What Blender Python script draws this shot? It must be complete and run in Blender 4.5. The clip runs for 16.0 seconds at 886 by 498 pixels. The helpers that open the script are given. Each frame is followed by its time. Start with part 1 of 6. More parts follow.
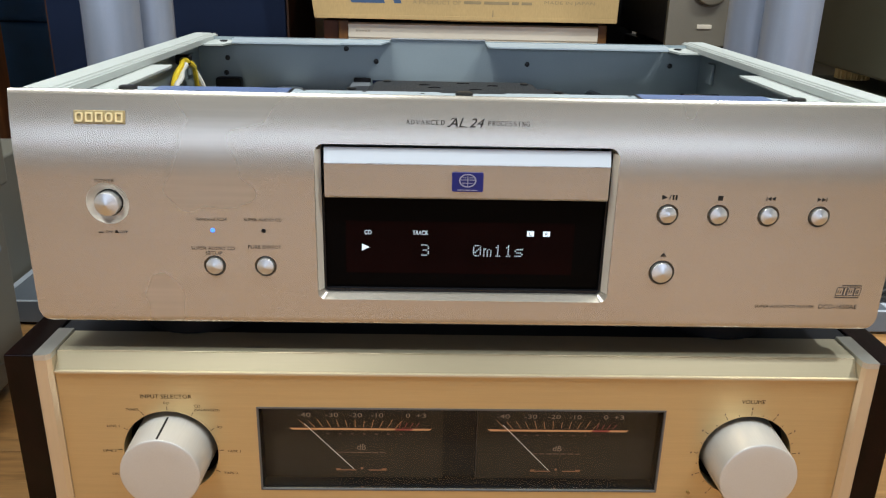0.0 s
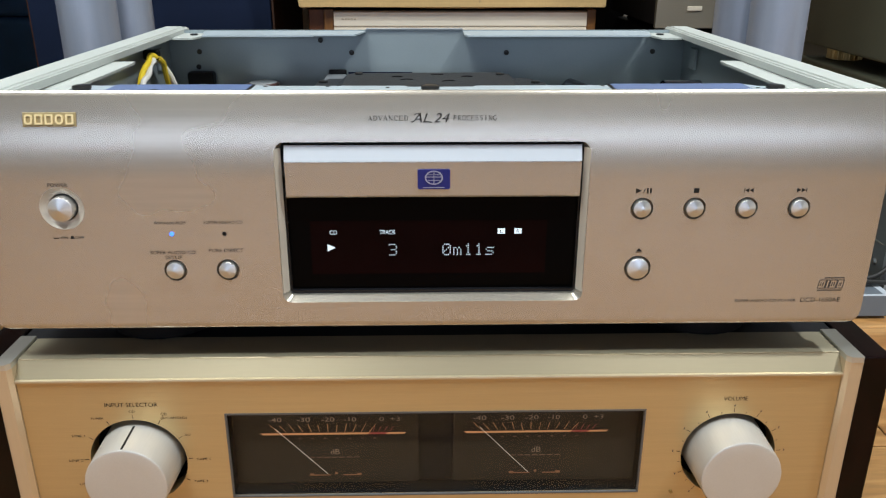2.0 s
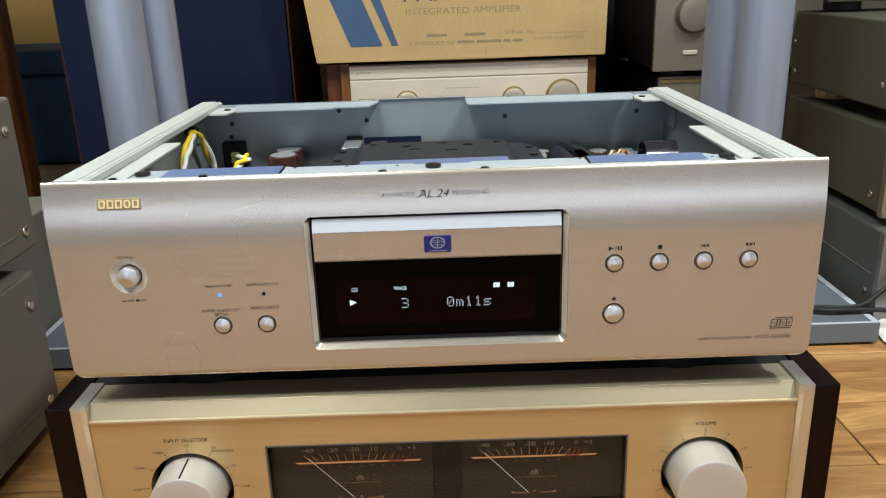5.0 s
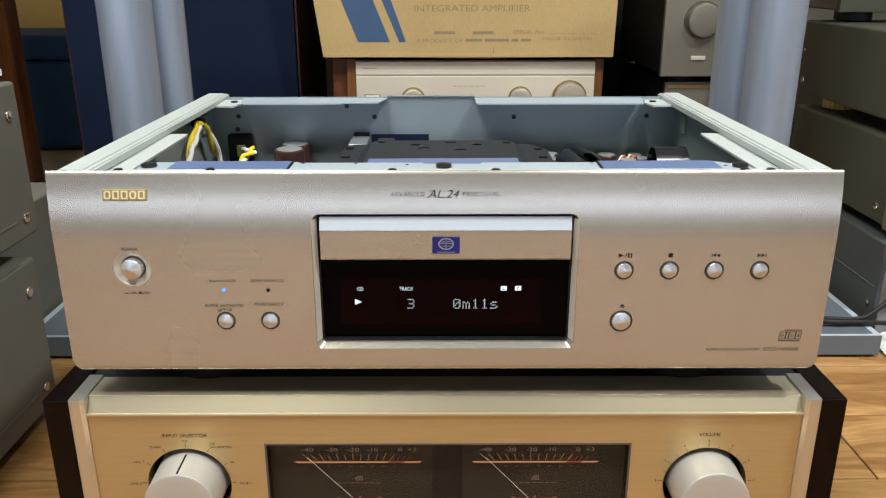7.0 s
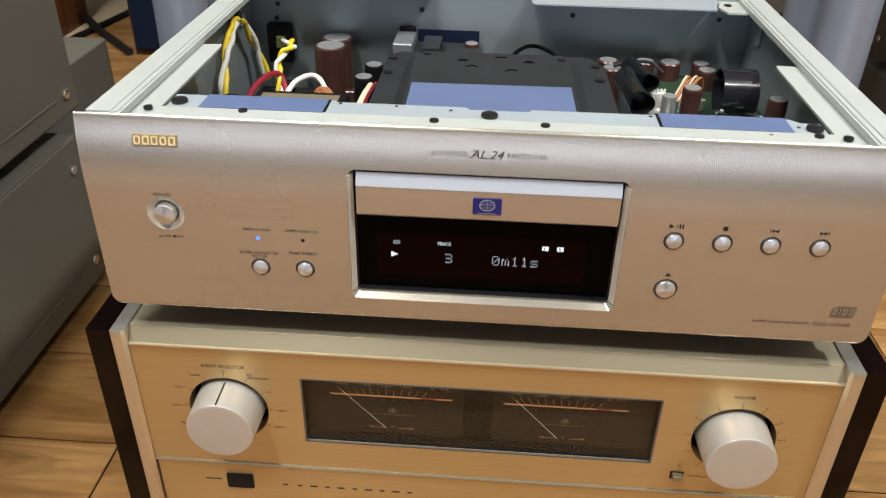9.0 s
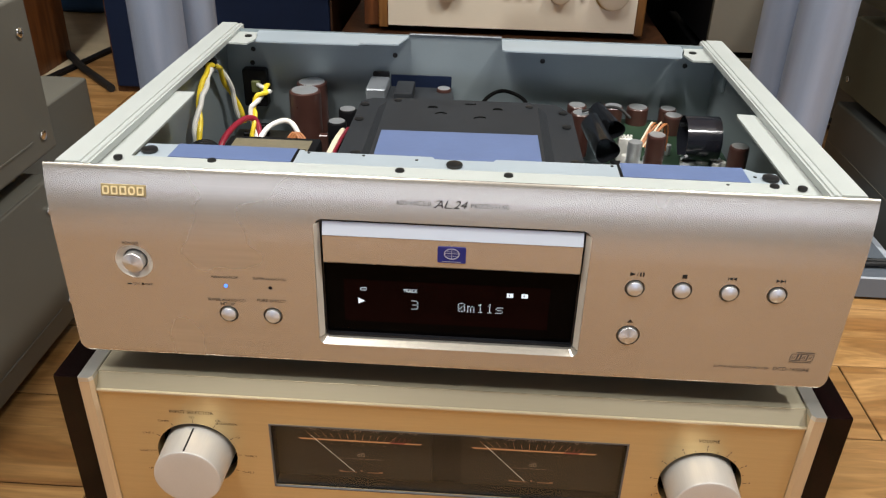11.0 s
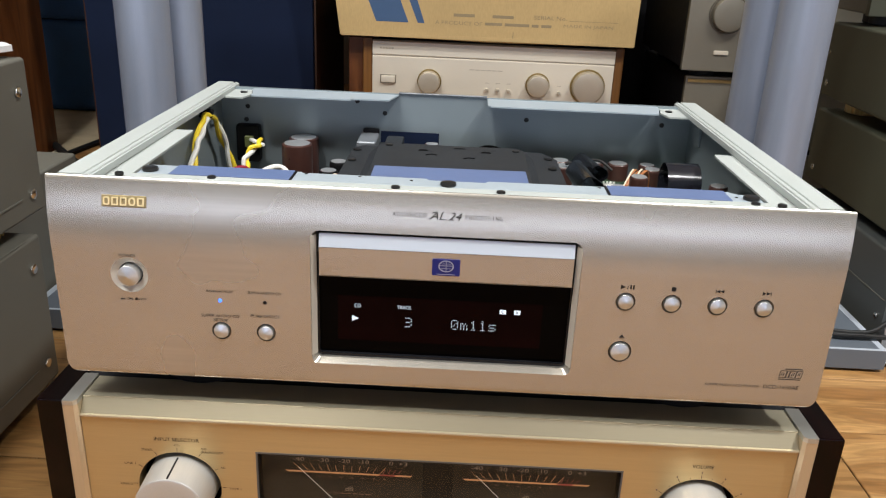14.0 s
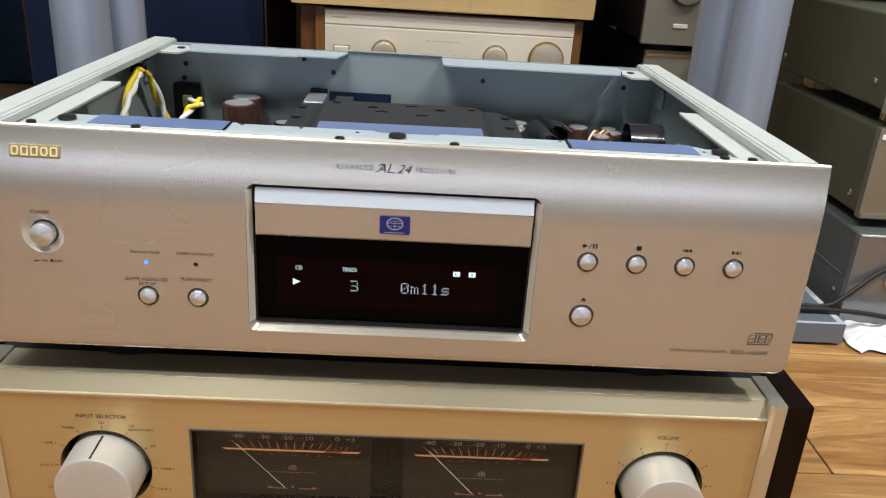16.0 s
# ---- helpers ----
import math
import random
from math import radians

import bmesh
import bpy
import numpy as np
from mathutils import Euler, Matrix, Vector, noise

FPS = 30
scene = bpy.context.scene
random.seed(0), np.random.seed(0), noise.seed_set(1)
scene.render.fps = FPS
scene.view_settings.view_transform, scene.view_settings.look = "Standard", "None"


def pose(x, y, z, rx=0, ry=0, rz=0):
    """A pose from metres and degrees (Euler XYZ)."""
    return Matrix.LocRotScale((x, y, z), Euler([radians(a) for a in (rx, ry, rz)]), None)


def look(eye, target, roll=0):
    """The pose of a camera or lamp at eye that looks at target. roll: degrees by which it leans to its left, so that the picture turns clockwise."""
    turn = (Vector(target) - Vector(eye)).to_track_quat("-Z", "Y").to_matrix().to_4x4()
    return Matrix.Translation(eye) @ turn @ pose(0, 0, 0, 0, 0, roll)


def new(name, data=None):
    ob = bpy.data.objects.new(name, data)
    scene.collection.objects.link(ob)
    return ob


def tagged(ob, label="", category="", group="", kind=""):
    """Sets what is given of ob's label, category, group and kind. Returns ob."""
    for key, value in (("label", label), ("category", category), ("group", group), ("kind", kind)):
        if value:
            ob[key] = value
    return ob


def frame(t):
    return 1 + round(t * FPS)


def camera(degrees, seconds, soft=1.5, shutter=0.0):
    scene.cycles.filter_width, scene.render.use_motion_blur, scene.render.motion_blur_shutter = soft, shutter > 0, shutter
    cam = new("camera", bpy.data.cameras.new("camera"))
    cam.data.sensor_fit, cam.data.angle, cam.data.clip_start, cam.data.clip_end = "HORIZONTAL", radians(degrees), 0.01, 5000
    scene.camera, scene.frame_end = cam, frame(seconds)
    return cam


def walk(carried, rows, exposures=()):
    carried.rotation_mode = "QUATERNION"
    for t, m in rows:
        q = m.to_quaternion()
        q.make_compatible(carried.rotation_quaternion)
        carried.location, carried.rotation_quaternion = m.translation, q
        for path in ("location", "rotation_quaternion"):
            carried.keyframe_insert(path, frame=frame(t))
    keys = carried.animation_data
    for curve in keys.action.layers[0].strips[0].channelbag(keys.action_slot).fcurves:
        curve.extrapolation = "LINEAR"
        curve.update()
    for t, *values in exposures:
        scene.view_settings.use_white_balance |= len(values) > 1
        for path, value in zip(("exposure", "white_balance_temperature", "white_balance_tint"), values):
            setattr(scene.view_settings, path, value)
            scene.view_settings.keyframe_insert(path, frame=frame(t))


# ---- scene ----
cam = camera(57.5, 16.0, soft=1.2, shutter=0.2)
PATH = [
    (0, -0.0204, -0.3793, 0.4104, 70.01, -1.20, -1.00),
    (0.5, -0.0237, -0.3750, 0.4026, 70.00, -1.12, -0.80),
    (1, -0.0198, -0.3734, 0.4036, 69.66, -1.00, -0.65),
    (1.5, -0.0120, -0.3799, 0.4109, 69.29, -0.61, -0.74),
    (2, -0.0041, -0.3651, 0.4119, 69.05, -0.12, -1.34),
    (2.5, 0.0168, -0.3627, 0.4261, 69.14, 0.49, -2.05),
    (3, 0.0240, -0.3765, 0.4385, 69.47, 1.06, -2.86),
    (3.5, 0.0208, -0.3865, 0.4394, 70.07, 1.52, -3.15),
    (4, 0.0179, -0.3867, 0.4348, 70.41, 1.88, -2.69),
    (4.5, 0.0072, -0.4064, 0.4434, 70.87, 2.09, -1.50),
    (5, 0.0036, -0.4282, 0.4496, 71.21, 1.80, -0.57),
    (5.2, 0.0046, -0.4285, 0.4549, 70.93, 1.67, -0.33),
    (7.5, -0.0030, -0.4178, 0.4470, 71.03, -0.46, -0.23),
    (8, -0.0004, -0.4140, 0.4444, 70.34, -0.83, -0.20),
    (8.5, -0.0024, -0.4142, 0.4445, 68.93, -1.01, 0.28),
    (8.7, -0.0030, -0.4122, 0.4573, 66.92, -1.16, 1.06),
    (8.8, -0.0039, -0.4074, 0.4690, 65.51, -1.22, 1.43),
    (8.9, -0.0028, -0.3876, 0.4911, 61.38, -1.06, 2.91),
    (9, 0.0001, -0.3737, 0.5112, 58.27, -0.95, 4.04),
    (9.2, 0.0118, -0.3542, 0.5502, 55.66, -0.41, 5.11),
    (11.3, 0.0112, -0.3856, 0.5071, 63.25, -1.43, 2.86),
    (11.5, 0.0135, -0.3981, 0.4908, 65.63, -1.43, 2.71),
    (12, 0.0089, -0.4115, 0.4834, 68.13, -1.63, 2.23),
    (12.5, 0.0085, -0.4111, 0.4811, 69.07, -1.90, 1.98),
    (13, 0.0069, -0.4115, 0.4779, 69.20, -2.17, 1.85),
    (13.5, 0.0018, -0.4083, 0.4749, 69.01, -2.28, 1.82),
    (14, 0.0034, -0.4061, 0.4759, 68.73, -2.36, 1.64),
    (14.5, 0.0026, -0.4038, 0.4719, 68.34, -2.40, 1.33),
    (15, 0.0013, -0.3937, 0.4657, 68.03, -2.57, 0.61),
    (15.5, 0.0076, -0.3840, 0.4607, 67.87, -2.90, -0.13),
    (16, 0.0087, -0.3792, 0.4502, 67.79, -3.39, -1.12),
]
# the camera's exposure and white balance drift: cooler at first, warmer and darker after the tilt down
WHITE = [(0.0, 0.47, 6220, 10), (1.5, 0.43, 6200, 10), (3.5, 0.41, 6240, 10), (5.0, 0.45, 6400, 10), (8.0, 0.45, 6430, 10), (8.5, 0.48, 6500, 12), (9.0, 0.34, 6680, 14), (11.3, 0.39, 6650, 15), (12.0, 0.41, 6530, 15), (14.0, 0.39, 6460, 15), (16.0, 0.39, 6420, 13)]
walk(cam, [(t, pose(x, y, z, rx, ry, rz)) for t, x, y, z, rx, ry, rz in PATH], WHITE)

# ---- light: two ceiling lamps, two added overhead fills, an added low light from behind ----
world = bpy.data.worlds.new("world")
scene.world = world
world.use_nodes = True
world.node_tree.nodes["Background"].inputs[0].default_value = (0.75, 0.85, 1.0, 1)
world.node_tree.nodes["Background"].inputs[1].default_value = 0.15


def lamp(name, x, y, z, size, watts, colour, target=None):
    data = bpy.data.lights.new(name, "AREA")
    data.shape, data.size, data.energy, data.color = "DISK", size, watts, colour
    ob = new(name, data)
    ob.matrix_world = look((x, y, z), target or (x, y - 0.001, 0))
    return ob


LAMPS = [("overhead_light", 1.18, -0.42, 2.33, 0.13, 40, (0.972, 1.0, 0.955)),
         ("overhead_light", -0.85, -0.55, 2.33, 0.95, 30.5, (0.972, 1.0, 0.955)),
         # these two are added fills for the front panel and the floor before it
         ("overhead_light", -0.50, -1.0, 2.33, 0.20, 19, (0.972, 1.0, 0.955)),
         ("overhead_light", 0.70, -1.0, 2.33, 0.20, 14, (0.972, 1.0, 0.955))]
for row in LAMPS:
    lamp(*row)
# unseen source added behind the camera for the bluish band on the player's front
band_lamp = bpy.data.lights.new("band_light", "AREA")
band_lamp.shape, band_lamp.size, band_lamp.size_y, band_lamp.energy, band_lamp.color = "RECTANGLE", 3.6, 0.34, 13.0, (0.72, 0.81, 1.0)
new("band_light", band_lamp).matrix_world = look((0.0, -2.82, 0.78), (0.0, 0, 0.78))


# ---- materials ----
def mat(name, colour, rough=0.5, metal=0.0, vary=0.06, scale=30.0, bump=0.0, bump_scale=400.0, stretch=(1, 1, 1),
        coat=0.0, spec=0.5, aniso=0.0, fine=0.0, colour2=None, rough_vary=0.06, turn="X", streak=0.0):
    """A surface with slow colour variation, a fine grain, uneven gloss and relief, in metres."""
    m = bpy.data.materials.new(name)
    m.use_nodes = True
    nt = m.node_tree
    b = nt.nodes["Principled BSDF"]
    link = nt.links.new
    tc = nt.nodes.new("ShaderNodeTexCoord")
    mp = nt.nodes.new("ShaderNodeMapping")
    mp.inputs["Scale"].default_value = stretch
    link(tc.outputs["Object"], mp.inputs["Vector"])
    n1 = nt.nodes.new("ShaderNodeTexNoise")
    n1.inputs["Scale"].default_value, n1.inputs["Detail"].default_value = scale, 4
    link(mp.outputs[0], n1.inputs["Vector"])
    n2 = nt.nodes.new("ShaderNodeTexNoise")
    n2.inputs["Scale"].default_value, n2.inputs["Detail"].default_value = bump_scale, 3
    link(mp.outputs[0], n2.inputs["Vector"])
    ramp = nt.nodes.new("ShaderNodeMix")
    ramp.data_type = "RGBA"
    other = colour2 or tuple(c * (1 - vary) for c in colour)
    first = colour if colour2 else tuple(min(1, c * (1 + vary)) for c in colour)
    ramp.inputs[6].default_value, ramp.inputs[7].default_value = (*other, 1), (*first, 1)
    mr = nt.nodes.new("ShaderNodeMapRange")
    mr.inputs["From Min"].default_value, mr.inputs["From Max"].default_value = 0.3, 0.7
    link(n1.outputs["Fac"], mr.inputs["Value"])
    link(mr.outputs[0], ramp.inputs[0])
    out = ramp.outputs[2]
    if fine:
        g = nt.nodes.new("ShaderNodeMix")
        g.data_type, g.blend_type = "RGBA", "MULTIPLY"
        g.inputs[0].default_value = 1.0
        gr = nt.nodes.new("ShaderNodeMapRange")
        gr.inputs["From Min"].default_value, gr.inputs["From Max"].default_value = 0.3, 0.7
        gr.inputs["To Min"].default_value, gr.inputs["To Max"].default_value = 1 - fine, 1.0
        link(n2.outputs["Fac"], gr.inputs["Value"])
        link(out, g.inputs[6])
        link(gr.outputs[0], g.inputs[7])
        out = g.outputs[2]
    if streak:  # long brushing marks along x
        ms, ns, sr, sg = nt.nodes.new("ShaderNodeMapping"), nt.nodes.new("ShaderNodeTexNoise"), nt.nodes.new("ShaderNodeMapRange"), nt.nodes.new("ShaderNodeMix")
        ms.inputs["Scale"].default_value = (11, 20, 420)
        ns.inputs["Scale"].default_value, ns.inputs["Detail"].default_value = 1.0, 5
        link(tc.outputs["Object"], ms.inputs["Vector"])
        link(ms.outputs[0], ns.inputs["Vector"])
        sr.inputs["From Min"].default_value, sr.inputs["From Max"].default_value = 0.32, 0.68
        sr.inputs["To Min"].default_value, sr.inputs["To Max"].default_value = 1 - streak, 1 + streak
        link(ns.outputs["Fac"], sr.inputs["Value"])
        sg.data_type, sg.blend_type = "RGBA", "MULTIPLY"
        sg.inputs[0].default_value = 1.0
        link(out, sg.inputs[6])
        link(sr.outputs[0], sg.inputs[7])
        out = sg.outputs[2]
    link(out, b.inputs["Base Color"])
    rr = nt.nodes.new("ShaderNodeMapRange")
    rr.inputs["To Min"].default_value, rr.inputs["To Max"].default_value = max(0.02, rough - rough_vary), rough + rough_vary
    link(n1.outputs["Fac"], rr.inputs["Value"])
    link(rr.outputs[0], b.inputs["Roughness"])
    b.inputs["Metallic"].default_value = metal
    b.inputs["Coat Weight"].default_value = coat
    b.inputs["Specular IOR Level"].default_value = spec
    if aniso:  # brushed along x, or turned round an axis: highlights stretch across the marks
        b.inputs["Anisotropic"].default_value = aniso
        tg = nt.nodes.new("ShaderNodeTangent")
        tg.direction_type, tg.axis = "RADIAL", turn
        link(tg.outputs[0], b.inputs["Tangent"])
    if bump:
        bp = nt.nodes.new("ShaderNodeBump")
        bp.inputs["Strength"].default_value, bp.inputs["Distance"].default_value = bump, 0.0006
        link(n2.outputs["Fac"], bp.inputs["Height"])
        link(bp.outputs[0], b.inputs["Normal"])
    return m


def glow(name, colour, strength):
    m = bpy.data.materials.new(name)
    m.use_nodes = True
    b = m.node_tree.nodes["Principled BSDF"]
    b.inputs["Base Color"].default_value = (0.02, 0.02, 0.02, 1)
    b.inputs["Emission Color"].default_value = (*colour, 1)
    b.inputs["Emission Strength"].default_value = strength
    return m


def pane(name, gloss, tint=(1, 1, 1)):
    """A thin clear pane: see-through with a mirror gloss by Fresnel."""
    m = bpy.data.materials.new(name)
    m.use_nodes = True
    nt = m.node_tree
    nt.nodes.remove(nt.nodes["Principled BSDF"])
    t, g, f, mix = (nt.nodes.new("ShaderNode" + k) for k in ("BsdfTransparent", "BsdfGlossy", "Fresnel", "MixShader"))
    t.inputs[0].default_value = (*tint, 1)
    g.inputs["Roughness"].default_value = 0.05
    f.inputs[0].default_value = gloss
    nt.links.new(f.outputs[0], mix.inputs[0])
    nt.links.new(t.outputs[0], mix.inputs[1])
    nt.links.new(g.outputs[0], mix.inputs[2])
    nt.links.new(mix.outputs[0], nt.nodes["Material Output"].inputs[0])
    return m


def wood(name, dark, light, rough, scale=1.0, axis="x", coat=0.0, plank=True, spec=0.35):
    """Wood with long grain along one axis, pores and, for floor boards, a tone of its own for each board."""
    m = bpy.data.materials.new(name)
    m.use_nodes = True
    nt = m.node_tree
    b = nt.nodes["Principled BSDF"]
    link = nt.links.new
    tc, mp, oi = nt.nodes.new("ShaderNodeTexCoord"), nt.nodes.new("ShaderNodeMapping"), nt.nodes.new("ShaderNodeObjectInfo")
    s = {"x": (2.2, 15, 15), "y": (22, 2.2, 22), "z": (22, 22, 2.2)}[axis]
    mp.inputs["Scale"].default_value = [v * scale for v in s]
    off = nt.nodes.new("ShaderNodeVectorMath")
    off.operation = "MULTIPLY_ADD"
    off.inputs[1].default_value = (7.3, 3.1, 5.7)
    link(oi.outputs["Random"], off.inputs[0])
    link(tc.outputs["Object"], off.inputs[2])
    link(off.outputs[0], mp.inputs["Vector"])
    n1, n2 = nt.nodes.new("ShaderNodeTexNoise"), nt.nodes.new("ShaderNodeTexNoise")
    n1.inputs["Scale"].default_value, n1.inputs["Detail"].default_value, n1.inputs["Distortion"].default_value = 1.0, 5, 2.2
    n2.inputs["Scale"].default_value, n2.inputs["Detail"].default_value = 9.0, 3
    link(mp.outputs[0], n1.inputs["Vector"])
    link(mp.outputs[0], n2.inputs["Vector"])
    cr = nt.nodes.new("ShaderNodeValToRGB")
    cr.color_ramp.elements[0].position, cr.color_ramp.elements[1].position = 0.34, 0.66
    cr.color_ramp.elements[0].color, cr.color_ramp.elements[1].color = (*dark, 1), (*light, 1)
    link(n1.outputs["Fac"], cr.inputs[0])
    mx = nt.nodes.new("ShaderNodeMix")
    mx.data_type, mx.blend_type = "RGBA", "MULTIPLY"
    mx.inputs[0].default_value = 1.0
    r2 = nt.nodes.new("ShaderNodeMapRange")
    r2.inputs["From Min"].default_value, r2.inputs["From Max"].default_value = 0.35, 0.6
    r2.inputs["To Min"].default_value, r2.inputs["To Max"].default_value = 0.82, 1.0
    link(n2.outputs["Fac"], r2.inputs["Value"])
    link(cr.outputs[0], mx.inputs[6])
    link(r2.outputs[0], mx.inputs[7])
    out = mx.outputs[2]
    if plank:
        wv, pp, rm, mg = nt.nodes.new("ShaderNodeMath"), nt.nodes.new("ShaderNodeMath"), nt.nodes.new("ShaderNodeMapRange"), nt.nodes.new("ShaderNodeMix")
        wv.operation, pp.operation = "MULTIPLY", "PINGPONG"
        wv.inputs[1].default_value, pp.inputs[1].default_value = 7.0, 0.5
        link(n1.outputs["Fac"], wv.inputs[0])
        link(wv.outputs[0], pp.inputs[0])
        rm.inputs["From Max"].default_value = 0.5
        rm.inputs["To Min"].default_value, rm.inputs["To Max"].default_value = 0.80, 1.06
        link(pp.outputs[0], rm.inputs["Value"])
        mg.data_type, mg.blend_type = "RGBA", "MULTIPLY"
        mg.inputs[0].default_value = 1.0
        link(out, mg.inputs[6])
        link(rm.outputs[0], mg.inputs[7])
        out = mg.outputs[2]
        hs = nt.nodes.new("ShaderNodeHueSaturation")
        mr = nt.nodes.new("ShaderNodeMapRange")
        mr.inputs["To Min"].default_value, mr.inputs["To Max"].default_value = 0.85, 1.12
        link(oi.outputs["Random"], mr.inputs["Value"])
        link(mr.outputs[0], hs.inputs["Value"])
        link(out, hs.inputs["Color"])
        out = hs.outputs[0]
    link(out, b.inputs["Base Color"])
    b.inputs["Roughness"].default_value = rough
    b.inputs["Coat Weight"].default_value, b.inputs["Coat Roughness"].default_value = coat, 0.08
    b.inputs["Specular IOR Level"].default_value = spec
    bp = nt.nodes.new("ShaderNodeBump")
    bp.inputs["Strength"].default_value, bp.inputs["Distance"].default_value = 0.15, 0.0005
    link(n2.outputs["Fac"], bp.inputs["Height"])
    link(bp.outputs[0], b.inputs["Normal"])
    return m


M_SILVER = mat("champagne_aluminium", (0.468, 0.438, 0.384), 0.27, 0.79, 0.015, 6, aniso=0.3, rough_vary=0.02, streak=0.038)
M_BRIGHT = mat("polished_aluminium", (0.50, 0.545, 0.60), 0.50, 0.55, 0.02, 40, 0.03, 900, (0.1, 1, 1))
M_BUTTON = mat("turned_aluminium", (0.60, 0.61, 0.61), 0.36, 0.85, 0.03, 200, aniso=0.85, turn="Y")
M_RECESS = mat("brown_shaded_recess", (0.13, 0.112, 0.086), 0.45, 0.6, 0.08, 300)
M_GOLD = mat("gold_anodised_panel", (0.545, 0.402, 0.198), 0.33, 0.80, 0.02, 5, 0.04, 2200, (0.03, 1, 1.3), fine=0.05, aniso=0.75, rough_vary=0.03, streak=0.03)
M_GOLDLIGHT = mat("pale_gold_trim", (0.31, 0.268, 0.180), 0.40, 0.75, 0.015, 5, 0.04, 900, (0.06, 1, 1.6), fine=0.03, aniso=0.6)
M_POST = mat("brushed_gold_post", (0.59, 0.485, 0.335), 0.38, 0.7, 0.02, 5, 0.04, 900, (1, 1, 0.06), fine=0.03)
M_EDGEGOLD = mat("polished_gold_edge", (0.56, 0.49, 0.35), 0.32, 0.7, 0.02, 60)
M_CAPTRIM = mat("satin_silver_cap", (0.54, 0.54, 0.50), 0.36, 0.84, 0.03, 40, 0.03, 900)
M_TOPEDGE = mat("gold_top_plate", (0.50, 0.455, 0.33), 0.42, 0.6, 0.02, 5, 0.03, 900, (0.06, 1, 1), fine=0.02)
M_KNOB = mat("knob_aluminium", (0.56, 0.545, 0.515), 0.42, 0.55, 0.02, 60, 0.05, 1200, (1, 0.05, 1), fine=0.04)
M_SLOTBEVEL = mat("satin_slot_bevel", (0.52, 0.49, 0.43), 0.50, 0.35, 0.03, 60, 0.03, 900)
M_PINS = mat("sleeved_terminal_plastic", (0.13, 0.15, 0.05), 0.45, 0.0, 0.15, 300)
M_KNOBPALE = mat("champagne_knob", (0.56, 0.49, 0.385), 0.36, 0.6, 0.03, 60, 0.04, 1200, fine=0.04)
M_DULLGILT = mat("dull_gilt_ring", (0.34, 0.25, 0.10), 0.38, 0.8, 0.06, 200)
M_LOGO = mat("gilt_letter", (0.80, 0.66, 0.36), 0.35, 0.5, 0.04, 300)
M_LOGOPLATE = mat("dull_gilt_plate", (0.33, 0.26, 0.13), 0.5, 0.5, 0.08, 300)
M_CREAM = mat("cream_painted_steel", (0.405, 0.435, 0.418), 0.55, 0.0, 0.03, 18, 0.08, 1500, fine=0.04)
M_ZINC = mat("zinc_plated_steel", (0.278, 0.330, 0.350), 0.42, 0.5, 0.05, 14, 0.05, 900, fine=0.05)
M_SHIELD = mat("dull_grey_metal_shield", (0.22, 0.24, 0.26), 0.45, 0.5, 0.06, 40)
M_BRACKET = mat("pale_blue_zinc_bracket", (0.405, 0.475, 0.525), 0.42, 0.3, 0.03, 30, 0.04, 900)
M_TAPE = mat("blue_protective_tape", (0.105, 0.150, 0.285), 0.42, 0.0, 0.06, 60, 0.15, 250, coat=0.2)
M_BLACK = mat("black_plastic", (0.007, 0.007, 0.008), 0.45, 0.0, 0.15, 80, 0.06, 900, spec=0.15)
M_MECH = mat("black_textured_steel", (0.023, 0.026, 0.030), 0.55, 0.0, 0.10, 50, 0.25, 2200, fine=0.2, spec=0.3)
M_SCREW = mat("black_screw", (0.03, 0.03, 0.03), 0.35, 0.6, 0.1, 400)
M_CHROMESCREW = mat("nickel_screw", (0.75, 0.74, 0.70), 0.22, 1.0, 0.05, 400)
M_CAP = mat("brown_capacitor_sleeve", (0.055, 0.023, 0.018), 0.30, 0.0, 0.12, 90, coat=0.3)
M_CAPTOP = mat("capacitor_aluminium_top", (0.72, 0.74, 0.75), 0.35, 0.8, 0.05, 200)
M_PCB = mat("green_circuit_board", (0.024, 0.054, 0.030), 0.40, 0.0, 0.25, 160, 0.1, 900, fine=0.15)
M_DARKBOARD = mat("dark_brown_board", (0.035, 0.03, 0.02), 0.5, 0.0, 0.3, 160, fine=0.2)
M_WIREY = mat("yellow_wire", (0.78, 0.58, 0.03), 0.40, 0.0, 0.06, 200)
M_WIREW = mat("white_wire", (0.78, 0.77, 0.72), 0.40, 0.0, 0.04, 200)
M_WIRER = mat("red_wire", (0.30, 0.02, 0.04), 0.40, 0.0, 0.06, 200)
M_WIREO = mat("orange_wire", (0.36, 0.135, 0.045), 0.45, 0.0, 0.06, 200)
M_WIREB = mat("black_wire", (0.012, 0.012, 0.012), 0.5, 0.0, 0.06, 200, spec=0.3)
M_FILM = mat("glossy_black_film", (0.007, 0.0075, 0.009), 0.22, 0.0, 0.1, 60, coat=0.05, spec=0.28)
M_SLEEVE = mat("mirror_black_film", (0.012, 0.013, 0.018), 0.16, 0.0, 0.1, 60, coat=0.5, spec=0.6)
M_COPPER = mat("bare_tan_sleeving", (0.70, 0.62, 0.46), 0.5, 0.0, 0.06, 200)
M_LABELGOLD = mat("gold_paper_label", (0.24, 0.21, 0.14), 0.4, 0.3, 0.1, 300)
M_INK = mat("dark_print", (0.016, 0.015, 0.014), 0.6, spec=0.1)
M_INKGREY = mat("grey_print", (0.07, 0.06, 0.055), 0.6, spec=0.1)
M_DISPLAY = mat("black_display_window", (0.0012, 0.001, 0.001), 0.10, 0.0, 0.1, 30, spec=0.03)
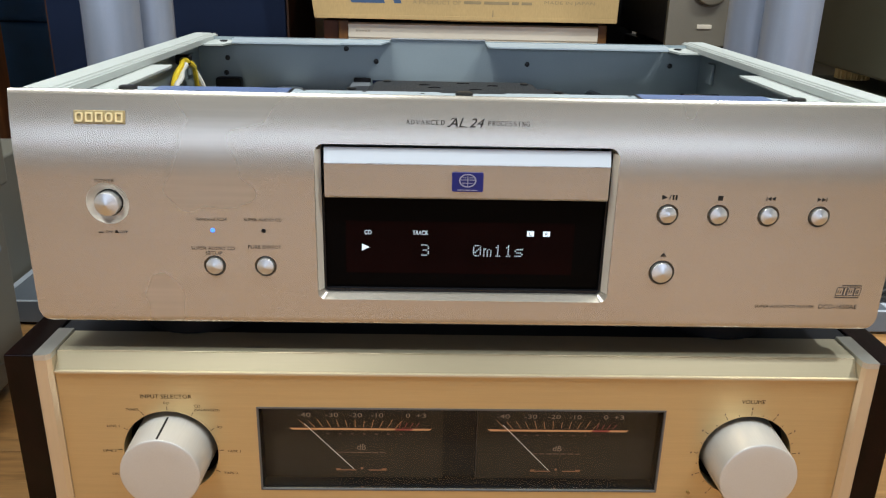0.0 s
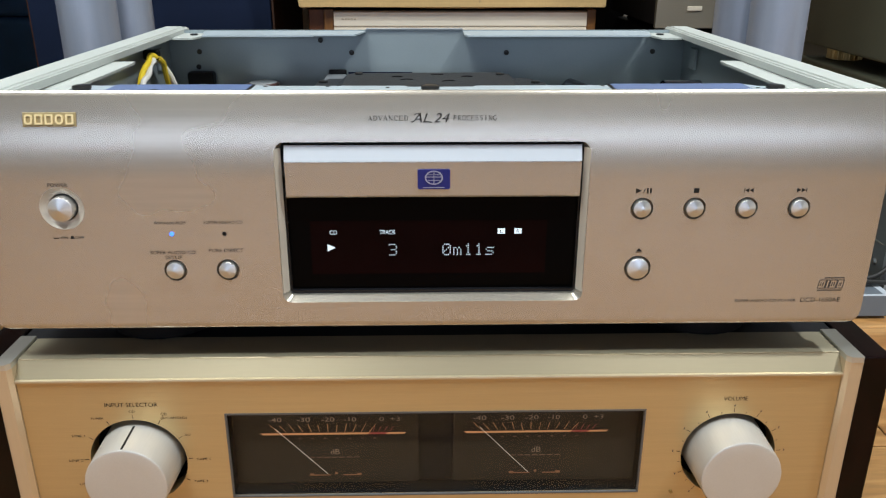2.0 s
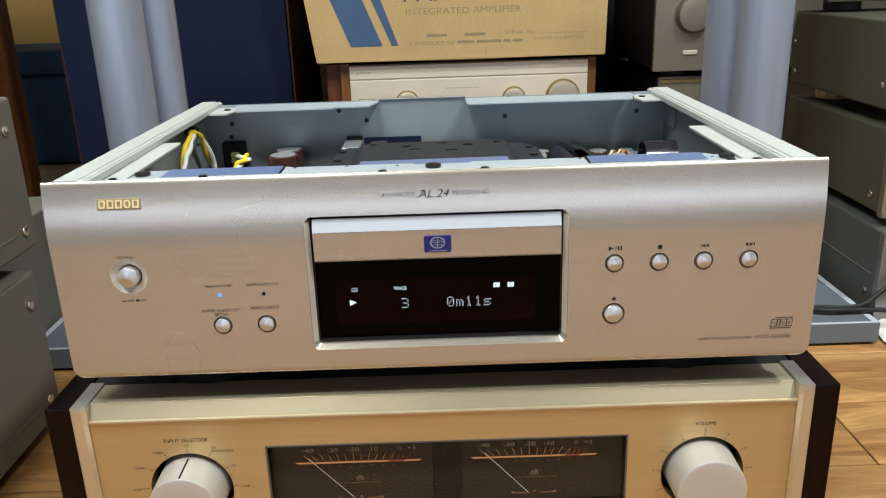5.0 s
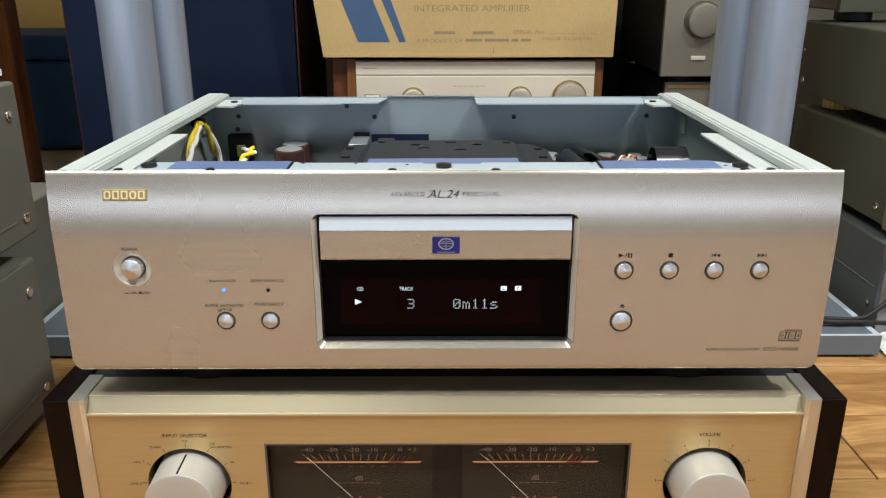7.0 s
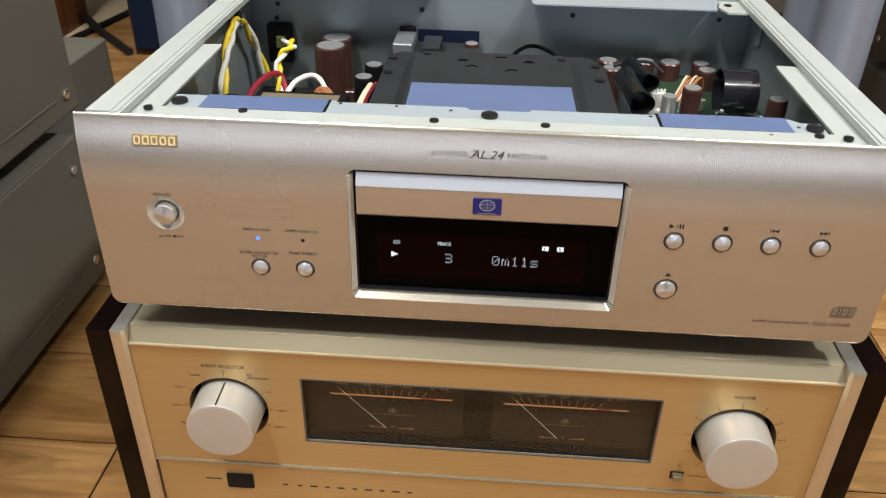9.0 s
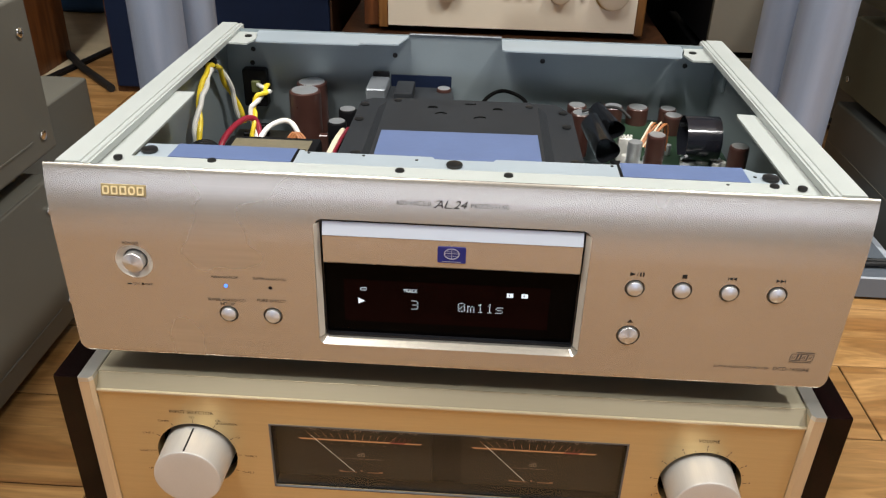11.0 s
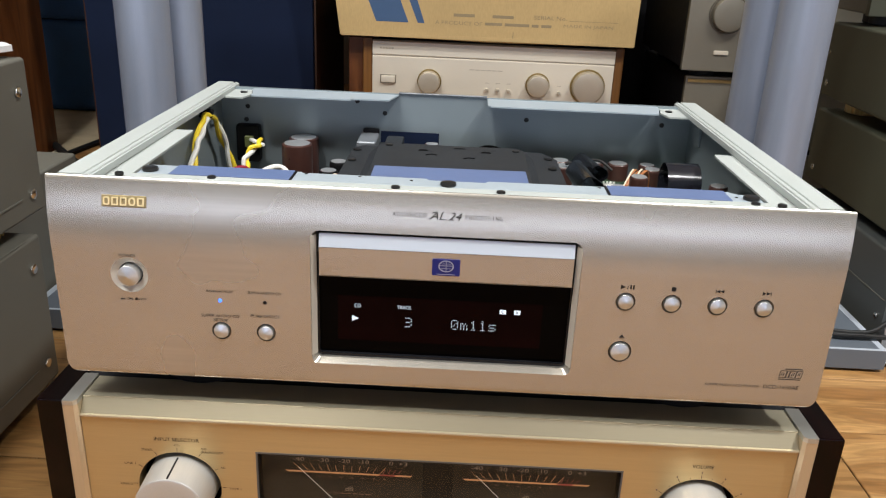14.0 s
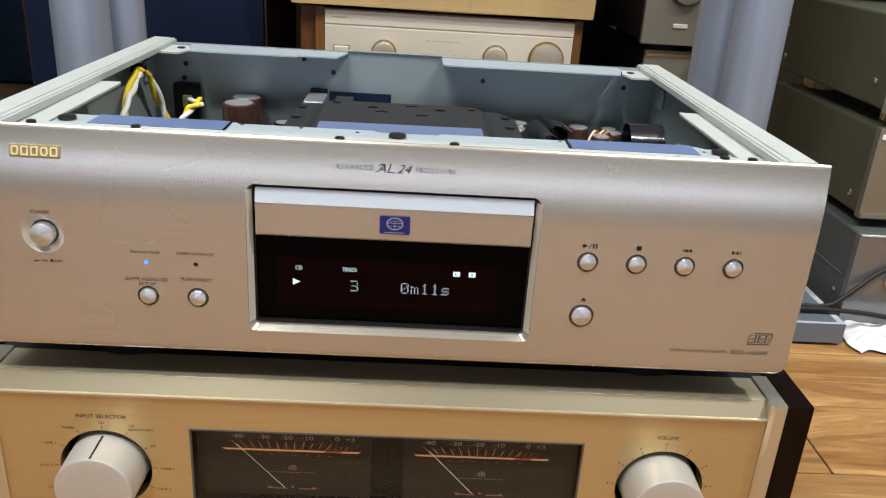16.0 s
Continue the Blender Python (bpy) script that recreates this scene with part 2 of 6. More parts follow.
M_HOLE = mat("matt_black_hollow", (0.003, 0.003, 0.003), 0.8, spec=0.05)
M_REDTINT = mat("dark_red_display_filter", (0.0048, 0.0011, 0.0011), 0.15, 0.0, 0.2, 60, spec=0.03)
M_BADGE = mat("blue_enamel_badge", (0.017, 0.020, 0.135), 0.35, 0.0, 0.04, 200, spec=0.2)
M_BADGELINE = mat("silver_badge_line", (0.30, 0.31, 0.42), 0.4, 0.3, 0.04, 200)
M_ROSEWOOD = wood("rosewood_lacquer", (0.0022, 0.0010, 0.0011), (0.0066, 0.0018, 0.0018), 0.16, 1.5, "y", 0.06, False, 0.14)
M_METERBACK = mat("dark_meter_dial", (0.010, 0.009, 0.008), 0.6, 0.0, 0.1, 80, spec=0.2)
M_DIAL = mat("brownish_meter_dial", (0.026, 0.0205, 0.014), 0.6, 0.0, 0.1, 80, spec=0.2)
M_METERFRAME = mat("grey_blue_meter_bezel", (0.115, 0.118, 0.120), 0.35, 0.5, 0.05, 80)
M_AMPTOP = mat("black_steel_cover", (0.014, 0.015, 0.018), 0.45, 0.1, 0.1, 50, 0.1, 1500, spec=0.3)
M_GREY = mat("grey_brown_painted_steel", (0.145, 0.140, 0.116), 0.52, 0.1, 0.05, 14, 0.2, 2600, fine=0.12)
M_OLIVE = mat("dark_olive_painted_steel", (0.078, 0.081, 0.054), 0.52, 0.1, 0.06, 14, 0.2, 2600, fine=0.12)
M_BRONZE = mat("champagne_brown_front", (0.29, 0.265, 0.21), 0.40, 0.7, 0.03, 9, 0.06, 1200, (0.08, 1, 1), fine=0.04)
M_PALEBRONZE = mat("silver_brown_front", (0.44, 0.42, 0.36), 0.40, 0.6, 0.03, 9, 0.06, 1200, (0.08, 1, 1), fine=0.04)
M_PALEFRONT = mat("ivory_champagne_front", (0.72, 0.655, 0.54), 0.40, 0.35, 0.02, 9, 0.05, 1200, (0.08, 1, 1), fine=0.03)
# its tall tone streaks put the pillars' reflections into the paint colour
M_STANDGREY = mat("blue_grey_stand_paint", (0.300, 0.345, 0.440), 0.36, 0.3, 0.16, 5, 0.12, 900, (6, 6, 0.5), fine=0.08)
M_STANDBASE = mat("slate_grey_stand_base", (0.130, 0.152, 0.180), 0.40, 0.15, 0.05, 9, 0.15, 1400, fine=0.08)
M_STANDEDGE = mat("bare_edge", (0.47, 0.52, 0.58), 0.45, 0.2, 0.04, 60)
M_NAVY = mat("navy_grille_cloth", (0.008, 0.015, 0.040), 0.85, 0.0, 0.08, 20, 0.5, 1400, fine=0.35, spec=0.12)
M_WALNUT = wood("walnut_veneer", (0.030, 0.012, 0.005), (0.085, 0.034, 0.014), 0.40, 1.0, "z", 0.1, False)
M_MAHOGANY = wood("reddish_mahogany_veneer", (0.080, 0.023, 0.005), (0.150, 0.050, 0.013), 0.45, 1.0, "z", 0.0, False)
M_OAKSIDE = wood("orange_brown_wood_cheek", (0.09, 0.036, 0.008), (0.18, 0.078, 0.019), 0.40, 1.0, "z", 0.1, False)
M_CARD = mat("brown_cardboard", (0.46, 0.32, 0.14), 0.80, 0.0, 0.07, 7, 0.25, 500, (1, 1, 0.25), fine=0.10)
M_CARDBLUE = mat("blue_box_print", (0.040, 0.085, 0.175), 0.7, 0.0, 0.06, 40)
M_CARDNAVY = mat("navy_box_lettering", (0.030, 0.042, 0.085), 0.7, 0.0, 0.06, 40)
M_FAINT = mat("faint_grey_print", (0.42, 0.36, 0.28), 0.7, 0.0, 0.06, 60)
M_STACKFRONT = mat("grey_satin_front", (0.26, 0.265, 0.27), 0.30, 0.75, 0.03, 9, 0.05, 1200, (0.08, 1, 1), fine=0.04, aniso=0.4)
M_STACKSIDE = mat("grey_green_painted_steel", (0.085, 0.092, 0.088), 0.5, 0.1, 0.05, 14, 0.2, 2600, fine=0.12)
M_CARDINK = mat("grey_box_print", (0.25, 0.19, 0.105), 0.75, 0.0, 0.06, 60)
M_FLOOR = wood("honey_oak_floorboard", (0.270, 0.128, 0.040), (0.460, 0.255, 0.094), 0.30, 1.25, "x", 0.15, True)
M_GAP = mat("dark_floor_joint", (0.03, 0.016, 0.008), 0.9, spec=0.1)
M_WALL = mat("off_white_wallpaper", (0.30, 0.285, 0.26), 0.85, 0.0, 0.03, 3, 0.3, 350, fine=0.05)
# dark only to dim what the player's front reflects above the band
M_DARKWALL = mat("dark_brown_wall_panel", (0.10, 0.085, 0.07), 0.75, 0.0, 0.08, 3, 0.2, 350, fine=0.08)
M_CEIL = mat("white_ceiling", (0.55, 0.54, 0.52), 0.9, 0.0, 0.02, 3, 0.2, 300)
M_BLUEBOX = mat("dark_blue_fabric", (0.028, 0.095, 0.235), 0.8, 0.0, 0.1, 20, 0.4, 900, fine=0.2)
M_MUSTARD = mat("mustard_panel", (0.42, 0.27, 0.08), 0.7, 0.0, 0.08, 8, 0.2, 400)
M_MAT = mat("beige_floor_mat", (0.50, 0.41, 0.27), 0.9, 0.0, 0.12, 20, 0.5, 700, fine=0.15)
M_PAPER = mat("white_cloth", (0.72, 0.72, 0.72), 0.8, 0.0, 0.06, 30, 0.3, 600)
M_BRASS = mat("brass_foot", (0.62, 0.46, 0.20), 0.30, 0.9, 0.06, 200)
M_RUBBER = mat("black_rubber", (0.02, 0.02, 0.02), 0.7)
G_WHITE = glow("display_light", (0.80, 0.92, 1.0), 0.85)
G_LED = glow("blue_led", (0.05, 0.20, 1.0), 1.9)
G_AMBER = glow("amber_meter_light", (1.0, 0.45, 0.17), 0.33)
G_DIM = glow("dim_amber_print", (1.0, 0.46, 0.18), 0.085)
G_RED = glow("red_meter_light", (1.0, 0.10, 0.06), 0.13)
G_CEIL = glow("lamp_diffuser", (1.0, 0.94, 0.84), 2.0)
P_METER = pane("meter_glass", 1.25)
G_FIG = glow("meter_figures", (1.0, 0.66, 0.40), 0.15)
G_PIVOT = glow("amber_pivot_light", (1.0, 0.40, 0.13), 0.16)


# ---- mesh tools ----
def finish(name, bm, material, parent=None, label="", angle=35):
    bmesh.ops.recalc_face_normals(bm, faces=bm.faces)
    me = bpy.data.meshes.new(name)
    bm.to_mesh(me)
    bm.free()
    return dress(name, me, material, parent, label, angle)


def dress(name, me, material, parent=None, label="", angle=35):
    for p in me.polygons:
        p.use_smooth = True
    me.set_sharp_from_angle(angle=radians(angle))
    me.materials.clear()
    me.materials.append(material)
    ob = new(name, me)
    even(ob)
    if parent:
        hang(ob, parent)
    if label:
        ob["label"] = label
    return ob


def even(ob):
    """Keeps large flat faces flat in their shading beside small bevels."""
    mod = ob.modifiers.new("even", "WEIGHTED_NORMAL")
    mod.keep_sharp, mod.weight = True, 90


def hang(ob, parent):
    """Makes ob a child without moving it. Things have a pose of their own; parts lie in world places."""
    ob.parent = parent
    if parent.data is None:
        ob.matrix_parent_inverse = parent.matrix_basis.inverted()


def part(name, bm, material, parent, label=""):
    return finish(name, bm, material, parent, label)


def thing(name, label, category, group="", kind="", at=None):
    ob = new(name)
    ob.empty_display_size = 0.02
    if at is not None:
        ob.matrix_basis = at
    return tagged(ob, label, category, group, kind)


def box(x0, x1, y0, y1, z0, z1, bev=0.0, seg=2, bm=None):
    bm = bm or bmesh.new()
    r = bmesh.ops.create_cube(bm, size=1, matrix=Matrix.LocRotScale(((x0 + x1) / 2, (y0 + y1) / 2, (z0 + z1) / 2), None, (x1 - x0, y1 - y0, z1 - z0)))
    if bev:
        edges = {e for v in r["verts"] for e in v.link_edges}
        bmesh.ops.bevel(bm, geom=list(edges), offset=bev, segments=seg, profile=0.5, affect="EDGES")
    return bm


TURNS = {"x": Euler((0, radians(90), 0)), "y": Euler((radians(90), 0, 0)), "z": Euler((0, 0, 0))}


def cyl(x, y, z, r, h, axis="z", seg=32, bev=0.0, r2=None, bm=None):
    """A cylinder centred at a place; towards -y its first end for axis y."""
    bm = bm or bmesh.new()
    m = Matrix.LocRotScale((x, y, z), TURNS[axis], None)
    q = bmesh.ops.create_cone(bm, cap_ends=True, segments=seg, radius1=r, radius2=r if r2 is None else r2, depth=h, matrix=m)
    if bev:
        edges = {e for v in q["verts"] for e in v.link_edges if any(len(f.verts) > 4 for f in e.link_faces)}
        bmesh.ops.bevel(bm, geom=list(edges), offset=bev, segments=2, profile=0.5, affect="EDGES")
    return bm


def prism(pts, plane, lo, hi, bm=None):
    """A polygon in one plane drawn out along the third axis."""
    bm = bm or bmesh.new()
    put = {"xz": lambda a, b, c: (a, c, b), "yz": lambda a, b, c: (c, a, b), "xy": lambda a, b, c: (a, b, c)}[plane]
    low = [bm.verts.new(put(a, b, lo)) for a, b in pts]
    high = [bm.verts.new(put(a, b, hi)) for a, b in pts]
    n = len(pts)
    bm.faces.new(low)
    bm.faces.new(high[::-1])
    for i in range(n):
        bm.faces.new((low[i], low[(i + 1) % n], high[(i + 1) % n], high[i]))
    return bm


def rounded(x0, x1, z0, z1, r, n=6, corners=(1, 1, 1, 1)):
    """A rectangle with rounded corners; corners: lower left, lower right, upper right, upper left."""
    pts = []
    for (cx, cz, a), on in zip(((x0 + r, z0 + r, 180), (x1 - r, z0 + r, 270), (x1 - r, z1 - r, 0), (x0 + r, z1 - r, 90)), corners):
        if on:
            pts += [(cx + r * math.cos(radians(a + 90 * i / n)), cz + r * math.sin(radians(a + 90 * i / n))) for i in range(n + 1)]
        else:
            pts.append((x0 if a in (90, 180) else x1, z0 if a in (180, 270) else z1))
    return pts


def frame_ring(outer, inner, plane, lo, hi):
    """A ring between two outlines with the same number of points, drawn out along the third axis."""
    bm = bmesh.new()
    put = {"xz": lambda a, b, c: (a, c, b), "yz": lambda a, b, c: (c, a, b), "xy": lambda a, b, c: (a, b, c)}[plane]
    rings = [[bm.verts.new(put(a, b, c)) for a, b in pts] for pts, c in ((outer, lo), (inner, lo), (inner, hi), (outer, hi))]
    n = len(outer)
    for k in range(4):
        a, b = rings[k], rings[(k + 1) % 4]
        for i in range(n):
            bm.faces.new((a[i], a[(i + 1) % n], b[(i + 1) % n], b[i]))
    return bm


def loft(sections, bm=None):
    """Closed outlines of equal length joined one to the next, with caps."""
    bm = bm or bmesh.new()
    rings = [[bm.verts.new(p) for p in s] for s in sections]
    n = len(rings[0])
    for a, b in zip(rings, rings[1:]):
        for i in range(n):
            bm.faces.new((a[i], a[(i + 1) % n], b[(i + 1) % n], b[i]))
    bm.faces.new(rings[0][::-1])
    bm.faces.new(rings[-1])
    return bm


def tube(pts, r, seg=10, fine=6, bm=None):
    """A round wire through some points, smoothly bent."""
    bm = bm or bmesh.new()
    p = [Vector(q) for q in pts]
    p = [2 * p[0] - p[1]] + p + [2 * p[-1] - p[-2]]
    line = []
    for a, b, c, d in zip(p, p[1:], p[2:], p[3:]):
        for i in range(fine):
            t = i / fine
            line.append(0.5 * (2 * b + (c - a) * t + (2 * a - 5 * b + 4 * c - d) * t * t + (3 * b - a - 3 * c + d) * t ** 3))
    line.append(p[-2])
    up = Vector((0, 0, 1)) if abs((line[1] - line[0]).normalized().z) < 0.9 else Vector((1, 0, 0))
    rings = []
    for i, q in enumerate(line):
        way = (line[min(i + 1, len(line) - 1)] - line[max(i - 1, 0)]).normalized()
        side = way.cross(up).normalized()
        up = side.cross(way).normalized()
        rings.append([q + r * (math.cos(2 * math.pi * k / seg) * side + math.sin(2 * math.pi * k / seg) * up) for k in range(seg)])
    return loft(rings, bm)


def carve(ob, cutters):
    """Cuts shapes out of a mesh for good."""
    obs = []
    for bm in cutters:
        bmesh.ops.recalc_face_normals(bm, faces=bm.faces)
        me = bpy.data.meshes.new("cutter")
        bm.to_mesh(me)
        bm.free()
        obs.append(new("cutter", me))
        mod = ob.modifiers.new("cut", "BOOLEAN")
        mod.operation, mod.solver, mod.object = "DIFFERENCE", "EXACT", obs[-1]
    bpy.context.view_layer.update()
    dg = bpy.context.evaluated_depsgraph_get()
    me = bpy.data.meshes.new_from_object(ob.evaluated_get(dg))
    old, material = ob.data, ob.data.materials[0]
    ob.modifiers.clear()
    ob.data = me
    me.materials.clear()
    me.materials.append(material)
    for p in me.polygons:
        p.use_smooth, p.material_index = True, 0
    me.set_sharp_from_angle(angle=radians(25))
    for o in obs:
        bpy.data.objects.remove(o)
    even(ob)
    return ob


def writing(name, body, x, y, z, height, width, material, parent, tilt=0.0, shear=0.0, label=""):
    """Raised print on a front that faces -y, centred at a place, as high and wide as given."""
    cu = bpy.data.curves.new(name, "FONT")
    cu.body, cu.align_x, cu.align_y, cu.extrude, cu.resolution_u, cu.shear, cu.offset = body, "CENTER", "CENTER", 0.0, 3, shear, -0.002
    tmp = new(name, cu)
    bpy.context.view_layer.update()
    me = bpy.data.meshes.new_from_object(tmp.evaluated_get(bpy.context.evaluated_depsgraph_get()))
    bpy.data.objects.remove(tmp)
    co = np.array([v.co[:] for v in me.vertices])
    lo, hi = co.min(0), co.max(0)
    sx, sy = width / (hi[0] - lo[0]), height / (hi[1] - lo[1])
    m = pose(x, y, z, 90 + tilt) @ Matrix.Diagonal((sx, sy, 1, 1)) @ Matrix.Translation((-(lo[0] + hi[0]) / 2, -(lo[1] + hi[1]) / 2, 0))
    me.transform(m)
    return dress(name, me, material, parent, label)


def card(pts, y):
    """Flat shapes on a front at one depth: each shape a list of (x, z)."""
    bm = bmesh.new()
    for shape in pts:
        bm.faces.new([bm.verts.new((a, y, b)) for a, b in shape])
    return bm


def rect(x0, x1, z0, z1):
    return [(x0, z0), (x1, z0), (x1, z1), (x0, z1)]


def disc(x, z, r, n=20):
    return [(x + r * math.cos(2 * math.pi * i / n), z + r * math.sin(2 * math.pi * i / n)) for i in range(n)]


def bar(x0, z0, x1, z1, w):
    d = Vector((x1 - x0, z1 - z0)).normalized()
    nx, nz = -d.y * w / 2, d.x * w / 2
    return [(x0 + nx, z0 + nz), (x1 + nx, z1 + nz), (x1 - nx, z1 - nz), (x0 - nx, z0 - nz)]


def screw_mesh(r, h, slot=True):
    bm = cyl(0, 0, h / 2, r, h, "z", 20, min(r, h) * 0.35)
    me = bpy.data.meshes.new("screw")
    bm.to_mesh(me)
    bm.free()
    for p in me.polygons:
        p.use_smooth = True
    me.set_sharp_from_angle(angle=radians(40))
    return me


SCREWS = {}


def screw(x, y, z, r, h, parent, material=None, face="up", name="screw"):
    """A round screw head standing out of a top (up), a front (-y) or a side (+x, -x)."""
    material = material or M_SCREW
    key = (r, h, material.name)
    if key not in SCREWS:
        SCREWS[key] = screw_mesh(r, h)
        SCREWS[key].materials.append(material)
    ob = new(name, SCREWS[key])
    ob.matrix_basis = pose(x, y, z, *{"up": (0, 0, 0), "front": (90, 0, 0), "right": (0, 90, 0), "left": (0, -90, 0)}[face])
    hang(ob, parent)
    return ob


# ---- the room ----
def slab(name, x0, x1, y0, y1, z0, z1, material, label, category):
    ob = finish(name, box(x0, x1, y0, y1, z0, z1), material)
    return tagged(ob, label, category, "", "structure")


RX0, RX1, RY0, RY1, RZ = -2.5, 2.5, -2.8, 2.3, 2.4
slab("wall_north", RX0 - 0.1, RX1 + 0.1, RY1, RY1 + 0.1, -0.1, RZ + 0.1, M_WALL, "off-white papered wall behind the audio equipment", "wall")
# unseen south wall, darkened to shape the front's reflections, with an added low window
south = tagged(finish("wall_south", frame_ring(rect(RX0 - 0.1, RX1 + 0.1, -0.1, RZ + 0.1), rect(-1.83, 1.83, 0.59, 0.97), "xz", RY0 - 0.1, RY0), M_DARKWALL), "unseen wall darkened to shape reflections, with an added low window", "wall", "", "structure")
# window frame added round the band light, out of view
win = tagged(finish("added_window", frame_ring(rect(-1.83, 1.83, 0.59, 0.97), rect(-1.81, 1.81, 0.61, 0.95), "xz", RY0 - 0.06, RY0 + 0.01), M_CEIL), "white frame of a low window added out of view", "window", "", "structure")
slab("wall_west", RX0 - 0.1, RX0, RY0, RY1, -0.1, RZ + 0.1, M_WALL, "off-white papered side wall of the listening room", "wall")
slab("wall_east", RX1, RX1 + 0.1, RY0, RY1, -0.1, RZ + 0.1, M_WALL, "off-white papered side wall of the listening room", "wall")
slab("ceiling", RX0, RX1, RY0, RY1, RZ, RZ + 0.1, M_CEIL, "plain white plastered ceiling", "ceiling")
floor = slab("floor", RX0, RX1, RY0, RY1, -0.1, -0.0022, M_GAP, "honey-coloured oak board floor with dark joints", "floor")

# ---- disc player ----
player = thing("disc_player", "champagne silver disc player with cover removed, on the gold amplifier", "disc player", at=pose(0, 0.15, 0.2105))
FB, FT, HALF, TAPER = 0.2302, 0.3473, 0.2180, 0.0021
BEND = 0.306


def face_y(z):
    """How far the front lies back at a height: flat below, curving back towards the top."""
    return 0.0 if z < BEND else (z - BEND) ** 2 / (2 * 0.108)


def lean(z):
    """The front's backward lean at a height, in degrees."""
    return 0.0 if z < BEND else -math.degrees(math.atan((z - BEND) / 0.108))


def player_front():
    zs = [FB, FB + 0.0012, FB + 0.003] + [BEND + (FT - 0.0008 - BEND) * i / 26 for i in range(27)]
    prof = [(0.0018, FB), (0.0009, FB + 0.0005), (0.0004, FB + 0.0012), (0.0001, FB + 0.0022), (0.0, FB + 0.0034)]
    prof += [(face_y(z), z) for z in zs[3:]]
    prof += [(face_y(FT) + 0.0006, FT), (face_y(FT) + 0.0012, FT), (0.0125, FT - 0.0042), (0.0125, FB)]
    bm = prism(prof, "yz", -HALF, HALF)
    for v in bm.verts:  # the ends draw in a little below the curve
        k = min(1.0, max(0.0, (FT - v.co.z) / 0.050))
        v.co.x -= math.copysign(TAPER * k * (2 - k), v.co.x)
    ob = part("front_panel", bm, M_SILVER, player, "satin champagne aluminium front curving back at the top")
    # rounded lower corners
    cut = []
    r, end = 0.0078, HALF - TAPER
    for s in (-1, 1):
        pts = [(s * (end + 0.01), FB - 0.01), (s * (end - r), FB - 0.01)]
        pts += [(s * (end - r + r * math.sin(radians(a))), FB + r - r * math.cos(radians(a))) for a in range(0, 91, 10)]
        pts += [(s * (end + 0.01), FB + r)]
        cut.append(prism(pts, "xz", -0.02, 0.03))
    # slot for tray and display, with a bevelled mouth
    back = 0.030
    hi = rounded(-0.0712, 0.0712, 0.2464, 0.3240, 0.0025)
    cut.append(loft([[(x, -0.004, z) for x, z in rounded(-0.0768, 0.0766, 0.2420, 0.3258, 0.0060)],
                     [(x, 0.0040, z) for x, z in hi], [(x, back, z) for x, z in hi]]))
    # wells and holes of the buttons
    bowl = [(0.0104, -0.002), (0.0102, 0.0), (0.0094, 0.0009), (0.0082, 0.0017), (0.0070, 0.0021), (0.0064, 0.012)]
    cut.append(loft([[(-0.1744 + q * math.cos(2 * math.pi * i / 40), d, 0.2936 + q * math.sin(2 * math.pi * i / 40)) for i in range(40)] for q, d in bowl]))
    for x, z, q in HOLES:
        cut.append(cyl(x, 0.0, z, q + 0.0010, 0.03, "y", 32))
    for x in (-0.1247, -0.0997):
        cut.append(cyl(x, 0.0, 0.2806, 0.00115, 0.006, "y", 16))
    carve(ob, cut)
    return ob


SMALL = [(-0.1249, 0.2619), (-0.0996, 0.2620), (0.0998, 0.2921), (0.1251, 0.2921), (0.1502, 0.2921), (0.1756, 0.2921)]
HOLES = [(x, z, 0.0045) for x, z in SMALL] + [(0.1003, 0.2613, 0.0056)]
front = player_front()


def button(x, z, r, out, parent):
    """A turned button: short barrel, a rounded shoulder and a shallow cone with a fine lathe finish."""
    prof = [(r, 0.012), (r, -out + 0.0009), (r * 0.985, -out + 0.0004), (r * 0.94, -out), (r * 0.50, -out - 0.0007), (r * 0.03, -out - 0.0013)]
    rings = [[(x + q * math.cos(2 * math.pi * i / 40), y, z + q * math.sin(2 * math.pi * i / 40)) for i in range(40)] for q, y in prof]
    return part("button", loft(rings), M_BUTTON, parent, "round turned aluminium push button")


for x, z, r in HOLES:
    button(x, z, r - 0.0002, 0.0012, player)
    part("button_ring", frame_ring(disc(x, z, r + 0.00095, 32), disc(x, z, r - 0.0003, 32), "xz", 0.0016, 0.004), M_RECESS, player, "brown shaded recess round the button")
power = button(-0.1744, 0.2936, 0.0060, 0.0022, player)
power.name, power["label"] = "power_button", "round aluminium power button in a bowl-shaped well"
rings = [[(-0.1744 + q * math.cos(2 * math.pi * i / 48), d, 0.2936 + q * math.sin(2 * math.pi * i / 48)) for i in range(48)] for q, d in ((0.01035, -0.0001), (0.0101, -0.00005), (0.0093, 0.0008), (0.0081, 0.0016), (0.0069, 0.0020), (0.00645, 0.0030), (0.0069, 0.0034), (0.0104, 0.0010))]
well = bmesh.new()
grid = [[well.verts.new(p) for p in ring] for ring in rings]
for u, v in zip(grid, grid[1:]):
    for i in range(48):
        well.faces.new((u[i], u[(i + 1) % 48], v[(i + 1) % 48], v[i]))
part("power_well", well, M_SLOTBEVEL, player, "satin bowl round the power button")
part("well_ring", frame_ring(disc(-0.1744, 0.2936, 0.00635, 32), disc(-0.1744, 0.2936, 0.0060, 32), "xz", 0.0035, 0.0055), M_BLACK, player, "dark gap round the power button")
part("indicator_lamp", cyl(-0.1247, 0.0008, 0.2806, 0.0010, 0.0028, "y", 16, 0.0003), G_LED, player, "lit blue indicator lamp")
